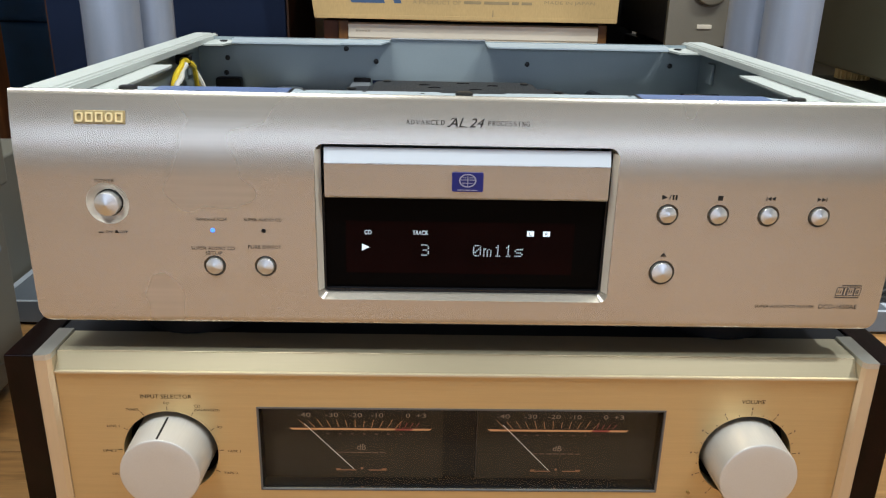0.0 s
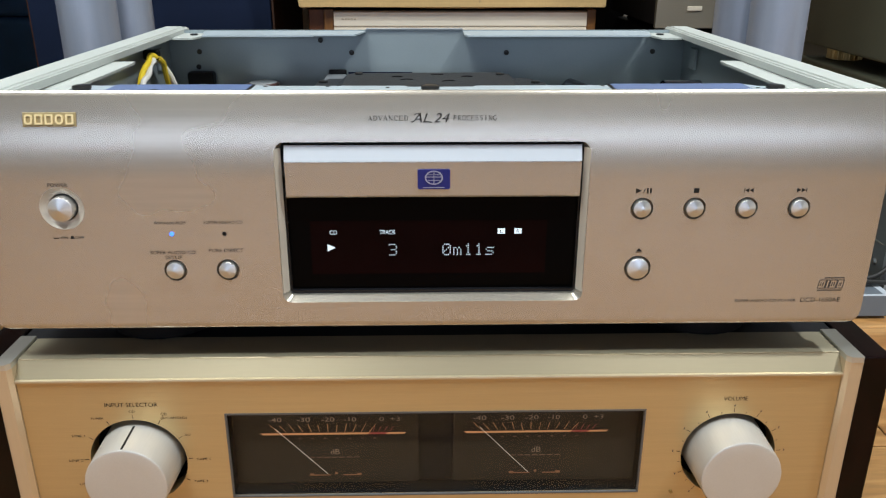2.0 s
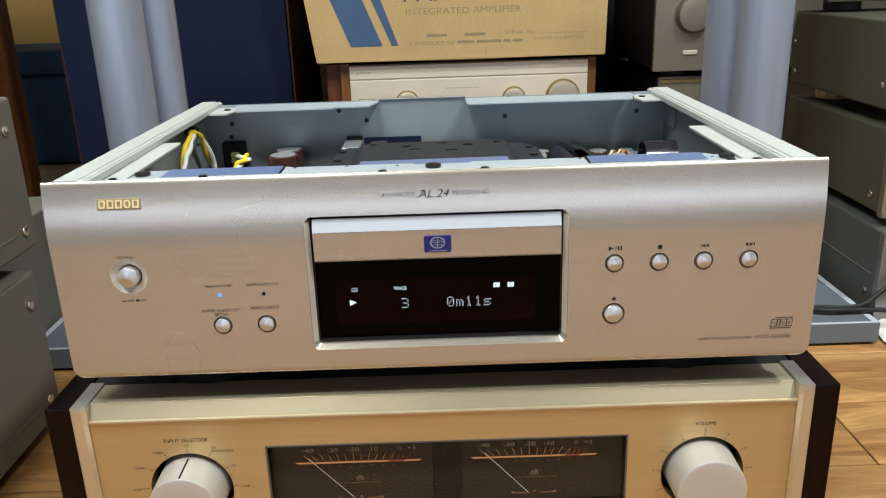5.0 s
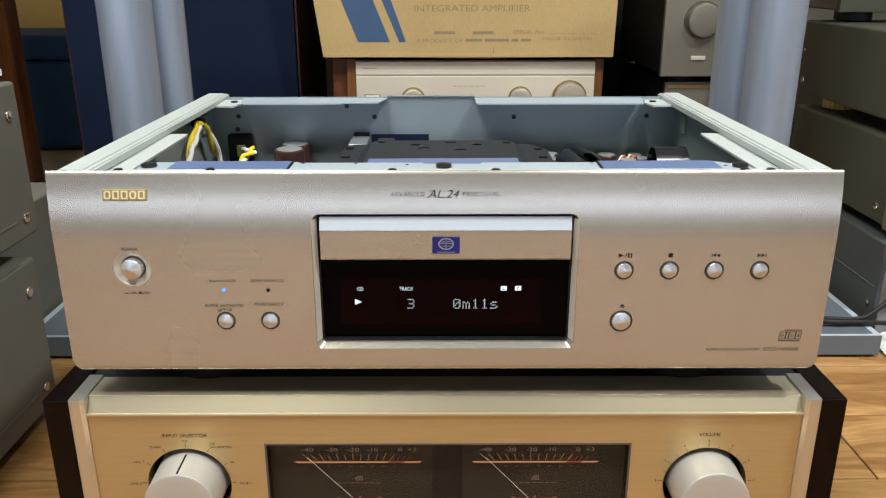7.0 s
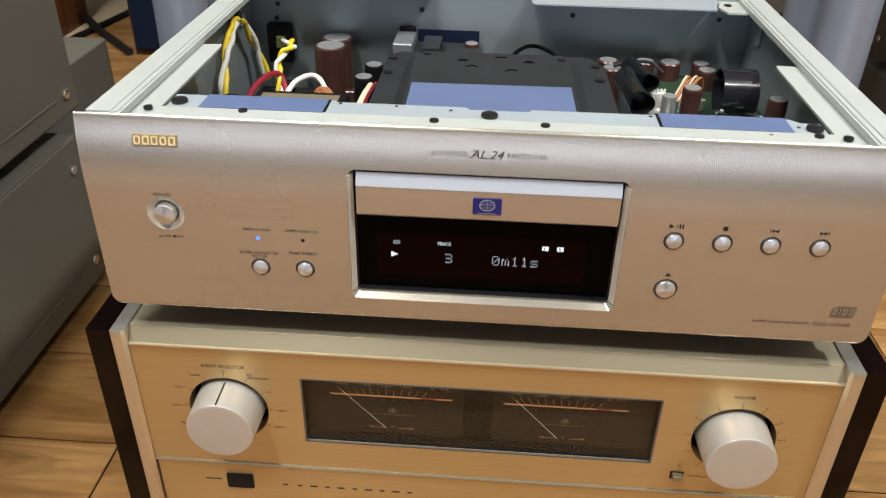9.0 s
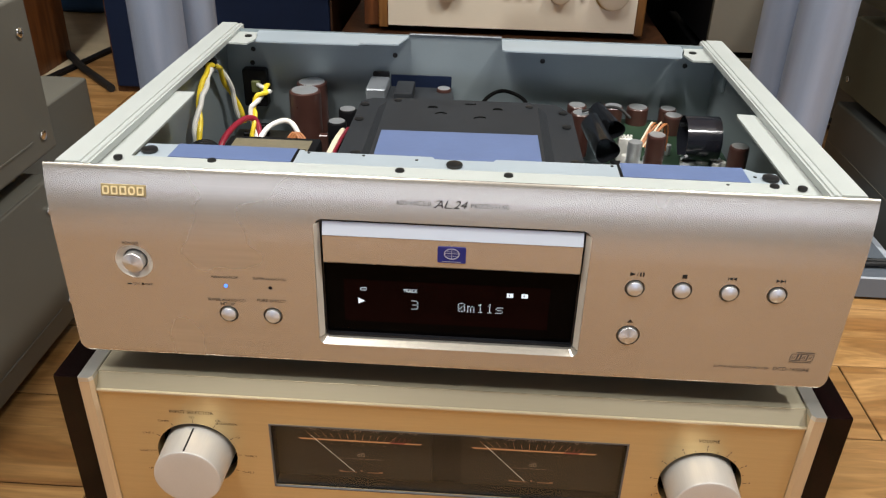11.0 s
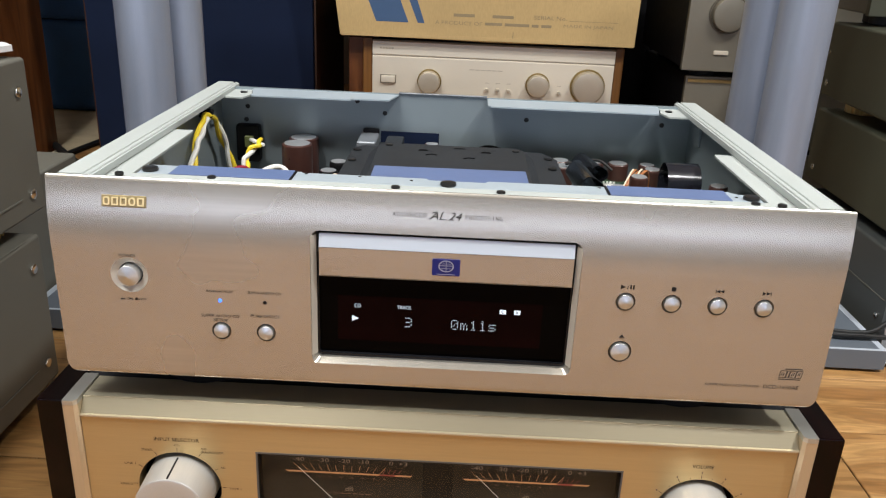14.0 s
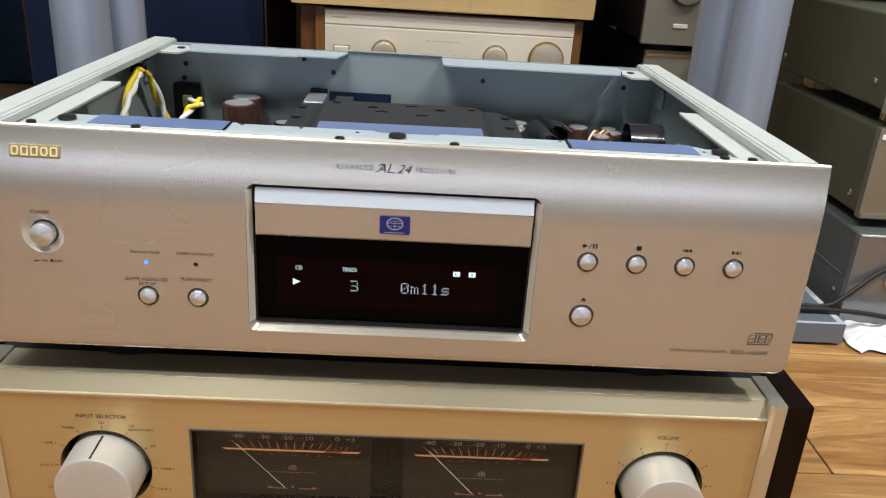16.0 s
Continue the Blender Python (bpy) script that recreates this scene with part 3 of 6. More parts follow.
part("indicator_lamp", cyl(-0.0997, 0.0014, 0.2807, 0.0010, 0.0028, "y", 16, 0.0003), M_BLACK, player, "unlit dark indicator lamp")

# sleeve added so the open chassis lets no light into the slot
part("slot_light_seal", frame_ring(rounded(-0.0790, 0.0790, 0.2420, 0.3300, 0.002, 3), rounded(-0.0713, 0.0713, 0.2463, 0.3239, 0.002, 3), "xz", 0.0127, 0.0500), M_BLACK, player, "black sleeve added behind the tray slot to keep light out")
part("seal_back", box(-0.0790, 0.0790, 0.0500, 0.0515, 0.2420, 0.3300), M_BLACK, player, "black back of the added sleeve")
# tray cover: a bevelled aluminium bar in the upper half of the slot
tray = part("tray_front", prism([(0.012, 0.3216), (0.0034, 0.3222), (0.0010, 0.3156), (0.0008, 0.3148), (0.0008, 0.2990), (0.0016, 0.2980), (0.012, 0.2980)], "yz", -0.0692, 0.0697), M_SILVER, player, "champagne aluminium tray cover with a bright bevel")
# paler bluish colour carries the bevel's reflection of the bright ceiling
part("bevel", prism([(0.0036, 0.3226), (0.0009, 0.3155), (0.0005, 0.3156), (0.0031, 0.3228)], "yz", -0.0692, 0.0697), M_BRIGHT, tray, "bevelled upper edge with its bluish reflection put into the colour")
for s, z1 in ((-1, 0.3215), (1, 0.3215)):
    part("slot_bevel", prism([(s * 0.07365, 0.0003), (s * 0.0712, 0.0040), (s * 0.07105, 0.0039), (s * 0.07345, 0.0002)], "xy", 0.2490, z1), M_SLOTBEVEL, player, "pale satin bevel beside the display")
badge = part("badge", prism(rounded(-0.0072, 0.0080, 0.3022, 0.3118, 0.0007, 3), "xz", 0.0002, 0.0010), M_BADGE, tray, "small blue enamel badge with a silver emblem")
cx, cz = 0.0004, 0.3078
ring = [disc(cx, cz, 0.0034, 28)[i] for i in range(28)]
part("emblem", frame_ring([(cx + 1.25 * (a - cx), b) for a, b in ring], [(cx + 1.05 * (a - cx), cz + 0.84 * (b - cz)) for a, b in ring], "xz", 0.00000, 0.0003), M_BADGELINE, badge)
part("emblem", card([bar(cx - 0.0036, cz + 0.0004, cx + 0.0036, cz + 0.0004, 0.0004), bar(cx, cz - 0.0026, cx, cz + 0.0026, 0.0004), bar(cx - 0.0028, cz - 0.0012, cx + 0.0028, cz - 0.0012, 0.0003),
                     bar(cx - 0.0026, cz + 0.0015, cx - 0.0006, cz + 0.0015, 0.0003), bar(cx + 0.0006, cz + 0.0015, cx + 0.0026, cz + 0.0015, 0.0003), rect(cx - 0.0050, cx + 0.0050, 0.3029, 0.3033)], -0.00005), M_BADGELINE, badge)

# display
display = part("display_window", prism(rounded(-0.0709, 0.0709, 0.2468, 0.2985, 0.0015, 3), "xz", 0.0085, 0.016), M_DISPLAY, player, "black display window, lit and showing the track time")
part("tinted_filter", card([rect(-0.0600, 0.0560, 0.2560, 0.2840)], 0.0083), M_REDTINT, display, "dim red display filter")
part("window_frame", frame_ring(rounded(-0.0711, 0.0711, 0.2465, 0.2987, 0.0016, 3), rounded(-0.0702, 0.0702, 0.2480, 0.2982, 0.0012, 3), "xz", 0.0060, 0.0084), M_FILM, display, "narrow glossy black window edge")
DOTS = {"0": "01110 10001 10011 10101 11001 10001 01110", "m": "00000 00000 11010 10101 10101 10101 10101", "1": "00100 01100 00100 00100 00100 00100 01110",
        "4": "00010 00110 01010 10010 11111 00010 00010", "s": "00000 00000 01111 10000 01110 00001 11110", "3": "11110 00001 00001 01110 00001 00001 11110"}


def dot_sign(ch, x, z, w, h):
    """One dot-matrix sign, its lower left corner at x, z."""
    px, pz = w / 5, h / 7
    shapes = []
    for row, line in enumerate(DOTS[ch].split()):
        for col, on in enumerate(line):
            if on == "1":
                a, b = x + col * px, z + (6 - row) * pz
                shapes.append(rect(a, a + px * 0.54, b, b + pz * 0.54))
    return part("display_digit", card(shapes, 0.0080), G_WHITE, display, "lit white dot-matrix sign")


for i, ch in enumerate("0m11s"):
    dot_sign(ch, 0.0047 + i * 0.00535, 0.2658, 0.0044, 0.0064)
dot_sign("3", -0.0217, 0.2658, 0.0042, 0.0064)
writing("display_word", "CD", -0.0488, 0.0080, 0.2780, 0.0022, 0.0036, G_WHITE, display)
writing("display_word", "TRACK", -0.0223, 0.0080, 0.2781, 0.0022, 0.0078, G_WHITE, display)
part("play_mark", card([[(-0.0520, 0.2719), (-0.0520, 0.2681), (-0.0480, 0.2700)]], 0.0080), G_WHITE, display, "lit play triangle")
for x, ch in ((0.0336, "L"), (0.0418, "R")):
    part("channel_mark", card([rect(x - 0.0018, x + 0.0018, 0.2769, 0.2797)], 0.0080), G_WHITE, display, "lit channel mark")
    writing("channel_letter", ch, x, 0.0078, 0.2783, 0.0017, 0.0012, M_DISPLAY, display)


def on_front(z):
    return face_y(z) - 0.00012


# print on the front
for body, x, z, w, h in (("POWER", -0.1746, 0.3051, 0.0093, 0.0017), ("Advanced AL24", -0.1250, 0.2864, 0.0150, 0.0017), ("SUPER AUDIO CD", -0.0998, 0.2864, 0.0186, 0.0016),
                         ("SUPER AUDIO CD", -0.1252, 0.2712, 0.0215, 0.0018), ("SETUP", -0.1250, 0.2686, 0.0083, 0.0018), ("PURE DIRECT", -0.0996, 0.2721, 0.0165, 0.0018),
                         ("ON", -0.1755, 0.2791, 0.0032, 0.0014), ("OFF", -0.1683, 0.2791, 0.0042, 0.0014),
                         ("SUPER AUDIO CD PLAYER", 0.1664, 0.2434, 0.0310, 0.0016), ("DCD-1650AE", 0.1942, 0.2436, 0.0200, 0.0024)):
    writing("print", body, x, on_front(z), z, h, w, M_INK, player)
# serif capitals in a unit cell: upright and slanting strokes (x0, z0, x1, z1, width) and arcs (cx, cz, rx, rz, from, to, width)
THICK, THIN = 0.17, 0.075
STEM = [(0.16, 0, 0.16, 1, THICK), (0.0, 0.03, 0.36, 0.03, 0.06), (0.0, 0.97, 0.36, 0.97, 0.06)]
SERIF = {"A": [(0.04, 0, 0.44, 1, THIN), (0.40, 1, 0.84, 0, THICK), (0.18, 0.34, 0.66, 0.34, THIN), (-0.06, 0.03, 0.20, 0.03, 0.06), (0.66, 0.03, 1.0, 0.03, 0.06)],
         "D": STEM + [(0.30, 0.5, 0.54, 0.47, -90, 90, 0.13)], "V": [(0.06, 1, 0.46, 0, THICK), (0.46, 0, 0.86, 1, THIN), (-0.06, 0.97, 0.26, 0.97, 0.06), (0.72, 0.97, 1.0, 0.97, 0.06)],
         "N": [(0.12, 0, 0.12, 1, THIN), (0.10, 1, 0.82, 0, THICK), (0.84, 0, 0.84, 1, THIN), (-0.06, 0.03, 0.30, 0.03, 0.06), (0.66, 0.97, 1.02, 0.97, 0.06), (-0.06, 0.97, 0.16, 0.97, 0.06)],
         "C": [(0.52, 0.5, 0.46, 0.48, 48, 312, 0.13), (0.84, 0.70, 0.84, 1.0, 0.06)], "E": STEM + [(0.16, 0.96, 0.78, 0.96, 0.08), (0.16, 0.52, 0.62, 0.52, 0.08), (0.16, 0.04, 0.82, 0.04, 0.08), (0.80, 0.0, 0.84, 0.26, 0.07), (0.77, 0.76, 0.77, 1.0, 0.07)],
         "P": STEM + [(0.34, 0.73, 0.40, 0.25, -90, 90, 0.12)], "R": STEM + [(0.34, 0.74, 0.38, 0.24, -90, 90, 0.12), (0.42, 0.50, 0.88, 0.0, THICK), (0.76, 0.03, 1.02, 0.03, 0.06)],
         "O": [(0.50, 0.5, 0.46, 0.48, 0, 360, 0.13)], "I": [(0.42, 0, 0.42, 1, THICK), (0.24, 0.03, 0.60, 0.03, 0.06), (0.24, 0.97, 0.60, 0.97, 0.06)],
         "S": [(0.42, 0.73, 0.28, 0.24, 40, 270, 0.11), (0.42, 0.27, 0.31, 0.25, -140, 90, 0.12)], "G": [(0.52, 0.5, 0.46, 0.48, 48, 330, 0.13), (0.86, 0.02, 0.86, 0.46, THICK * 0.8), (0.66, 0.46, 1.0, 0.46, 0.06)]}


def serif_word(word, x, z, w, h):
    """A word in serif capitals printed on the curved front, centred at a place."""
    cell = w / len(word)
    shapes = []
    for n, ch in enumerate(word):
        left, wide = x - w / 2 + n * cell, cell * 0.84
        for row in SERIF[ch]:
            row = list(row)
            if len(row) == 5:
                p, q = (left + row[0] * wide, row[1] * h), (left + row[2] * wide, row[3] * h)
                shapes.append(bar(*p, *q, row[4] * h * (0.9 if abs(row[1] - row[3]) > 0.1 else 1.1)))
            else:
                cx, cz, rx, rz, a0, a1, t = row
                pts = [(left + (cx + rx * math.cos(radians(a0 + (a1 - a0) * i / 14))) * wide, (cz + rz * math.sin(radians(a0 + (a1 - a0) * i / 14))) * h) for i in range(15)]
                shapes += [bar(*p, *q, t * h) for p, q in zip(pts, pts[1:])]
    bm = bmesh.new()
    for shape in shapes:
        bm.faces.new([bm.verts.new((a, on_front(z - h / 2 + b) - 0.0001, z - h / 2 + b)) for a, b in shape])
    return part("print", bm, M_INK, player)


serif_word("ADVANCED", -0.0203, 0.3353, 0.0190, 0.0022)
serif_word("PROCESSING", 0.0197, 0.3353, 0.0204, 0.0022)
writing("print", "AL 24", -0.0008, on_front(0.3354) - 0.0001, 0.3354, 0.0043, 0.0175, M_INK, player, lean(0.3354), 0.35)
for shape in ([bar(-0.0090, 0.3337, -0.0098, 0.3335, 0.0005), bar(-0.0098, 0.3335, -0.0102, 0.3340, 0.0004)],
              [bar(-0.0061, 0.3372, -0.0075, 0.3375, 0.0004), bar(-0.0075, 0.3375, -0.0084, 0.3368, 0.0004)], [bar(-0.0018, 0.3335, -0.0004, 0.3333, 0.0004)]):
    part("flourish", card(shape, on_front(0.3337) - 0.0001), M_INK, player)
part("print", card([rect(-0.1806, -0.1782, 0.2785, 0.2791), rect(-0.1724, -0.1711, 0.2785, 0.2799), rect(-0.1728, -0.1706, 0.2785, 0.2789)], -0.00012), M_INK, player)
# transport marks over the buttons
zi = 0.3010
part("print", card([[(0.0962, zi + 0.0013), (0.0962, zi - 0.0013), (0.0990, zi)], bar(0.0998, zi - 0.0012, 0.1006, zi + 0.0012, 0.0003), rect(0.1014, 0.1022, zi - 0.0013, zi + 0.0013), rect(0.1029, 0.1037, zi - 0.0013, zi + 0.0013)], -0.00012), M_INK, player)
part("print", card([rect(0.1239, 0.1264, zi - 0.0012, zi + 0.0012)], -0.00012), M_INK, player)
part("print", card([rect(0.1479, 0.1483, zi - 0.0011, zi + 0.0011), [(0.1504, zi + 0.0011), (0.1485, zi), (0.1504, zi - 0.0011)], [(0.1525, zi + 0.0011), (0.1506, zi), (0.1525, zi - 0.0011)]], -0.00012), M_INK, player)
part("print", card([rect(0.1778, 0.1782, zi - 0.0011, zi + 0.0011), [(0.1734, zi + 0.0011), (0.1753, zi), (0.1734, zi - 0.0011)], [(0.1756, zi + 0.0011), (0.1775, zi), (0.1756, zi - 0.0011)]], -0.00012), M_INK, player)
part("print", card([[(0.0989, 0.2704), (0.1017, 0.2704), (0.1003, 0.2719)], rect(0.0989, 0.1017, 0.2697, 0.2701)], -0.00012), M_INK, player)
# disc mark as plain shapes
mark = [rect(0.1916, 0.2040, 0.2485, 0.2491), rect(0.1945, 0.2046, 0.2551, 0.2557)]
for k, (x0, w) in enumerate(((0.1917, 0.0034), (0.1956, 0.0013), (0.1974, 0.0033), (0.2011, 0.0030))):
    z0, z1 = 0.2499, 0.2543
    mark += [bar(x0, z0, x0 + 0.0006, z1, 0.0004), bar(x0 + w, z0, x0 + w + 0.0006, z1, 0.0004), rect(x0, x0 + w, z0 - 0.0002, z0 + 0.0002), rect(x0 + 0.0006, x0 + w + 0.0006, z1 - 0.0002, z1 + 0.0002)]
    if w > 0.002:
        mark += [bar(x0 + 0.0011, z0 + 0.0012, x0 + 0.0015, z1 - 0.0012, 0.0004), bar(x0 + w - 0.0011, z0 + 0.0012, x0 + w - 0.0007, z1 - 0.0012, 0.0004)]
part("print", card(mark, -0.00012), M_INKGREY, player)
# maker's plate as plain gilt shapes on a dull plate
zl = 0.3350
plate = part("name_plate", box(-0.1868, -0.1627, -0.0006, 0.0008, -0.0032, 0.0032, 0.0002, 1), M_LOGOPLATE, player, "small gilt name plate")
plate.data.transform(pose(0, face_y(zl), zl, lean(zl)))


def plain_shapes():
    """A row of five plain raised rings, some rounder than others."""
    bm = bmesh.new()
    for k, r in enumerate((0.0012, 0.0004, 0.0004, 0.0016, 0.0004)):
        a0 = -0.1858 + k * 0.00466
        o, i = rounded(a0, a0 + 0.0036, -0.0023, 0.0023, r, 4), rounded(a0 + 0.0008, a0 + 0.0028, -0.0015, 0.0015, r * 0.6, 4)
        rings = [[bm.verts.new((p, d, q)) for p, q in pts] for pts, d in ((o, -0.0005), (o, -0.0012), (i, -0.0012), (i, -0.0005))]
        for u, v in zip(rings, rings[1:]):
            for j in range(len(o)):
                bm.faces.new((u[j], u[(j + 1) % len(o)], v[(j + 1) % len(o)], v[j]))
    return bm


blocks = part("raised_shapes", plain_shapes(), M_LOGO, plate, "raised gilt shapes")
blocks.data.transform(pose(0, face_y(zl), zl, lean(zl)))

# chassis
TOP = 0.3462
chassis = part("chassis_floor", box(-0.2085, 0.2085, 0.012, 0.302, 0.2385, 0.2400), M_ZINC, player, "zinc-plated steel chassis floor")
for s in (-1, 1):
    side = part("side_wall", box(min(s * 0.2068, s * 0.2085), max(s * 0.2068, s * 0.2085), 0.0125, 0.302, 0.2400, TOP - 0.002), M_ZINC, player, "zinc-plated inner side wall")
    part("side_panel", box(min(s * 0.2087, s * 0.2122), max(s * 0.2087, s * 0.2122), 0.0128, 0.312, 0.2350, TOP - 0.0012, 0.0006, 1), M_CREAM, player, "cream painted side panel")
    # rail with a groove: cross section in x and z
    prof = [(0.2124, TOP - 0.0010), (0.2118, TOP), (0.1990, TOP), (0.1986, TOP - 0.0008), (0.1974, TOP - 0.0008), (0.1970, TOP - 0.0003), (0.1954, TOP - 0.0003), (0.1950, TOP - 0.0011),
            (0.1938, TOP - 0.0011), (0.1938, TOP - 0.0050), (0.2124, TOP - 0.0050)]
    rail = prism([(s * a, b) for a, b in prof], "xz", 0.0120, 0.3135)
    for v in rail.verts:  # the rail stands a touch higher and wider towards the front
        f = 1 - v.co.y / 0.31
        v.co.z += 0.0010 * f
        v.co.x *= 1 + 0.006 * f
    part("top_rail", rail, M_CREAM, player, "cream painted top rail with a long groove")
    fl = part("rail_flange", prism([(s * 0.1960, 0.0125), (s * 0.1819, 0.0125), (s * 0.1812, 0.1400), (s * 0.1819, 0.1455), (s * 0.1960, 0.1445)], "xy", TOP - 0.0061, TOP - 0.0047), M_CREAM, player, "cream front flange of the rail")
    gu = part("corner_gusset", prism([(s * 0.1960, 0.2660), (s * 0.1785, 0.2660), (s * 0.1742, 0.2820), (s * 0.1772, 0.2920), (s * 0.1772, 0.2996), (s * 0.1960, 0.3130)], "xy", TOP - 0.0054, TOP - 0.0040), M_CREAM, player, "cream corner gusset with a screw")
    screw(s * 0.1825, 0.286, TOP - 0.0040, 0.0030, 0.0011, player)
    part("side_tab", box(min(s * 0.2066, s * 0.2040), max(s * 0.2066, s * 0.2040), 0.262, 0.275, 0.318, 0.334, 0.0006, 1), M_ZINC, player, "bent fixing tab")
rear = part("rear_wall", box(-0.2068, 0.2068, 0.3000, 0.3016, 0.2400, TOP - 0.0016), M_ZINC, player, "zinc-plated rear wall")
part("rear_edge", box(-0.0498, 0.0273, 0.2985, 0.3018, TOP - 0.0016, TOP - 0.0002, 0.0004, 1), M_SHIELD, player, "darker cut edge of the rear wall")
part("rear_lip", prism([(-0.1715, 0.2670), (-0.0885, 0.2680), (-0.0873, 0.2720), (-0.0565, 0.2730), (-0.0500, 0.2970), (-0.0500, 0.2998), (-0.1768, 0.2998), (-0.1768, 0.2920), (-0.1738, 0.2820)], "xy", TOP - 0.0034, TOP - 0.0022), M_BRACKET, player, "pale blue folded lip of the rear wall")
part("rear_lip", prism([(0.0275, 0.2700), (0.0300, 0.2665), (0.1700, 0.2665), (0.1722, 0.2780), (0.1752, 0.2890), (0.1752, 0.2998), (0.0275, 0.2998)], "xy", TOP - 0.0034, TOP - 0.0022), M_BRACKET, player, "pale blue folded lip of the rear wall")
for x, z in ((-0.1834, 0.3278), (-0.1851, 0.3159), (-0.0619, 0.3271), (-0.0863, 0.3368), (0.0628, 0.3270), (0.1815, 0.3278)):
    screw(x, 0.3000, z, 0.0021, 0.0010, player, face="front")
# bar behind the front, with tape and screws
part("front_bar", prism([(-0.1815, 0.0120), (0.1815, 0.0120), (0.1815, 0.0322), (-0.1815, 0.0322)], "xy", TOP - 0.0052, TOP - 0.0035), M_CREAM, player, "cream strip behind the front panel")
bracket = [(-0.1782, 0.0322), (-0.1782, 0.0510), (-0.0872, 0.0510), (-0.0867, 0.0490), (-0.0137, 0.0490), (-0.0122, 0.0460), (0.0208, 0.0460), (0.0223, 0.0490), (0.0902, 0.0495), (0.0912, 0.0510), (0.1622, 0.0510), (0.1672, 0.0465), (0.1776, 0.0460), (0.1776, 0.0322)]
part("front_bracket", prism(bracket, "xy", TOP - 0.0053, TOP - 0.0037), M_BRACKET, player, "pale blue zinc bracket across the front")
part("bracket_flange", box(-0.1750, 0.1740, 0.0325, 0.0338, 0.300, TOP - 0.0055), M_BRACKET, player, "folded flange of the bracket")
for x0, x1 in ((-0.1602, -0.0915), (0.0915, 0.1600)):
    part("tape", prism([(x0, 0.0328), (x1, 0.0324), (x1 + 0.0002, 0.0518), (x0 + 0.0004, 0.0516)], "xy", TOP - 0.0036, TOP - 0.0033), M_TAPE, player, "strip of blue protective tape")
    part("tape_seam", box(x1 - 0.0002 if x0 < 0 else x0 - 0.0016, x1 + 0.0016 if x0 < 0 else x0, 0.0330, 0.0516, TOP - 0.0037, TOP - 0.0034), M_BLACK, player, "dark slit beside the tape")
for x, y, r in ((-0.1844, 0.0229, 0.0025), (-0.1706, 0.0332, 0.0046), (-0.1328, 0.0236, 0.0025), (-0.0298, 0.0212, 0.0026), (-0.0008, 0.0307, 0.0046), (0.0286, 0.0210, 0.0026), (0.1698, 0.0313, 0.0046), (0.1693, 0.0223, 0.0026), (0.1837, 0.0213, 0.0026)):
    screw(x * 1.012, y + 0.006, TOP - 0.0037 if r > 0.004 else TOP - 0.0044, r, 0.0022, player)
for x, y in ((-0.083, 0.041), (0.086, 0.041), (-0.052, 0.0405), (-0.022, 0.0375), (0.145, 0.0225), (0.1625, 0.0345)):
    screw(x * 1.012, y + 0.006, TOP - 0.0037, 0.0010, 0.0003, player)
for x in (-0.150, 0.150):
    for y in (0.055, 0.265):
        foot = part("foot", cyl(x, y, 0.2205, 0.0300, 0.0190, "z", 40, 0.0015), M_BLACK, player, "round black foot")
        part("foot_pad", cyl(x, y, 0.2108, 0.0240, 0.0014, "z", 32), M_RUBBER, foot, "rubber foot pad")
part("base_plate", box(-0.2080, 0.2080, 0.0125, 0.310, 0.2300, 0.2380, 0.001, 1), M_AMPTOP, player, "black steel underside")

# disc drive under a black cover
drive = part("drive_cover", prism([(-0.0780, 0.055), (0.0792, 0.055), (0.0788, 0.1890), (0.0690, 0.2080), (0.0560, 0.2090), (-0.0690, 0.2080), (-0.0765, 0.1990)], "xy", 0.262, 0.3208), M_MECH, player, "black textured steel cover of the disc drive")
low = [(-0.0625, 0.058), (0.0610, 0.058), (0.0605, 0.1880), (0.0520, 0.1985), (-0.0560, 0.1975), (-0.0625, 0.1880)]
high = [(-0.0550, 0.062), (0.0535, 0.062), (0.0530, 0.1835), (0.0480, 0.1915), (-0.0500, 0.1905), (-0.0550, 0.1840)]
part("raised_plate", loft([[(x, y, 0.3206) for x, y in low], [(x, y, 0.3275) for x, y in high]]), M_MECH, drive, "raised middle plate with sloping sides")
part("cover_tape", prism([(-0.0520, 0.0640), (0.0513, 0.0640), (0.0505, 0.1272), (-0.0523, 0.1250)], "xy", 0.3276, 0.3279), M_TAPE, drive, "wide blue protective tape")
for x, y in ((-0.0726, 0.1610), (-0.0726, 0.1915), (-0.0660, 0.1000), (0.0728, 0.1610), (0.0722, 0.1890), (0.0735, 0.0990)):
    screw(x, y, 0.3208, 0.0032, 0.0014, drive)
for x, y in ((0.0470, 0.1815), (-0.0475, 0.1845)):
    screw(x, y, 0.3275, 0.0028, 0.0010, drive)
def cut_mark(pts):
    """A dark pressed opening in the cover."""
    return part("slot", prism(pts, "xy", 0.3275, 0.32775), M_HOLE, drive, "narrow dark pressed slot")


for x, y in ((-0.0215, 0.1735), (0.0245, 0.1742)):  # half-moons
    cut_mark([(x + 0.0037 * math.cos(radians(a)), y + 0.0040 * math.sin(radians(a)) - 0.0012) for a in range(0, 181, 20)])
cut_mark([(0.0008, 0.1815), (0.0092, 0.1822), (0.0092, 0.1842), (0.0008, 0.1835)])
for x, y, q in ((-0.0150, 0.1635, 0.0), (0.0120, 0.1575, 0.0012)):  # small roofs
    cut_mark([(x - 0.0042, y - 0.0036), (x, y - 0.0008), (x + 0.0042, y - 0.0030 + q), (x + 0.0040, y - 0.0012 + q), (x, y + 0.0014), (x - 0.0042, y - 0.0018)])
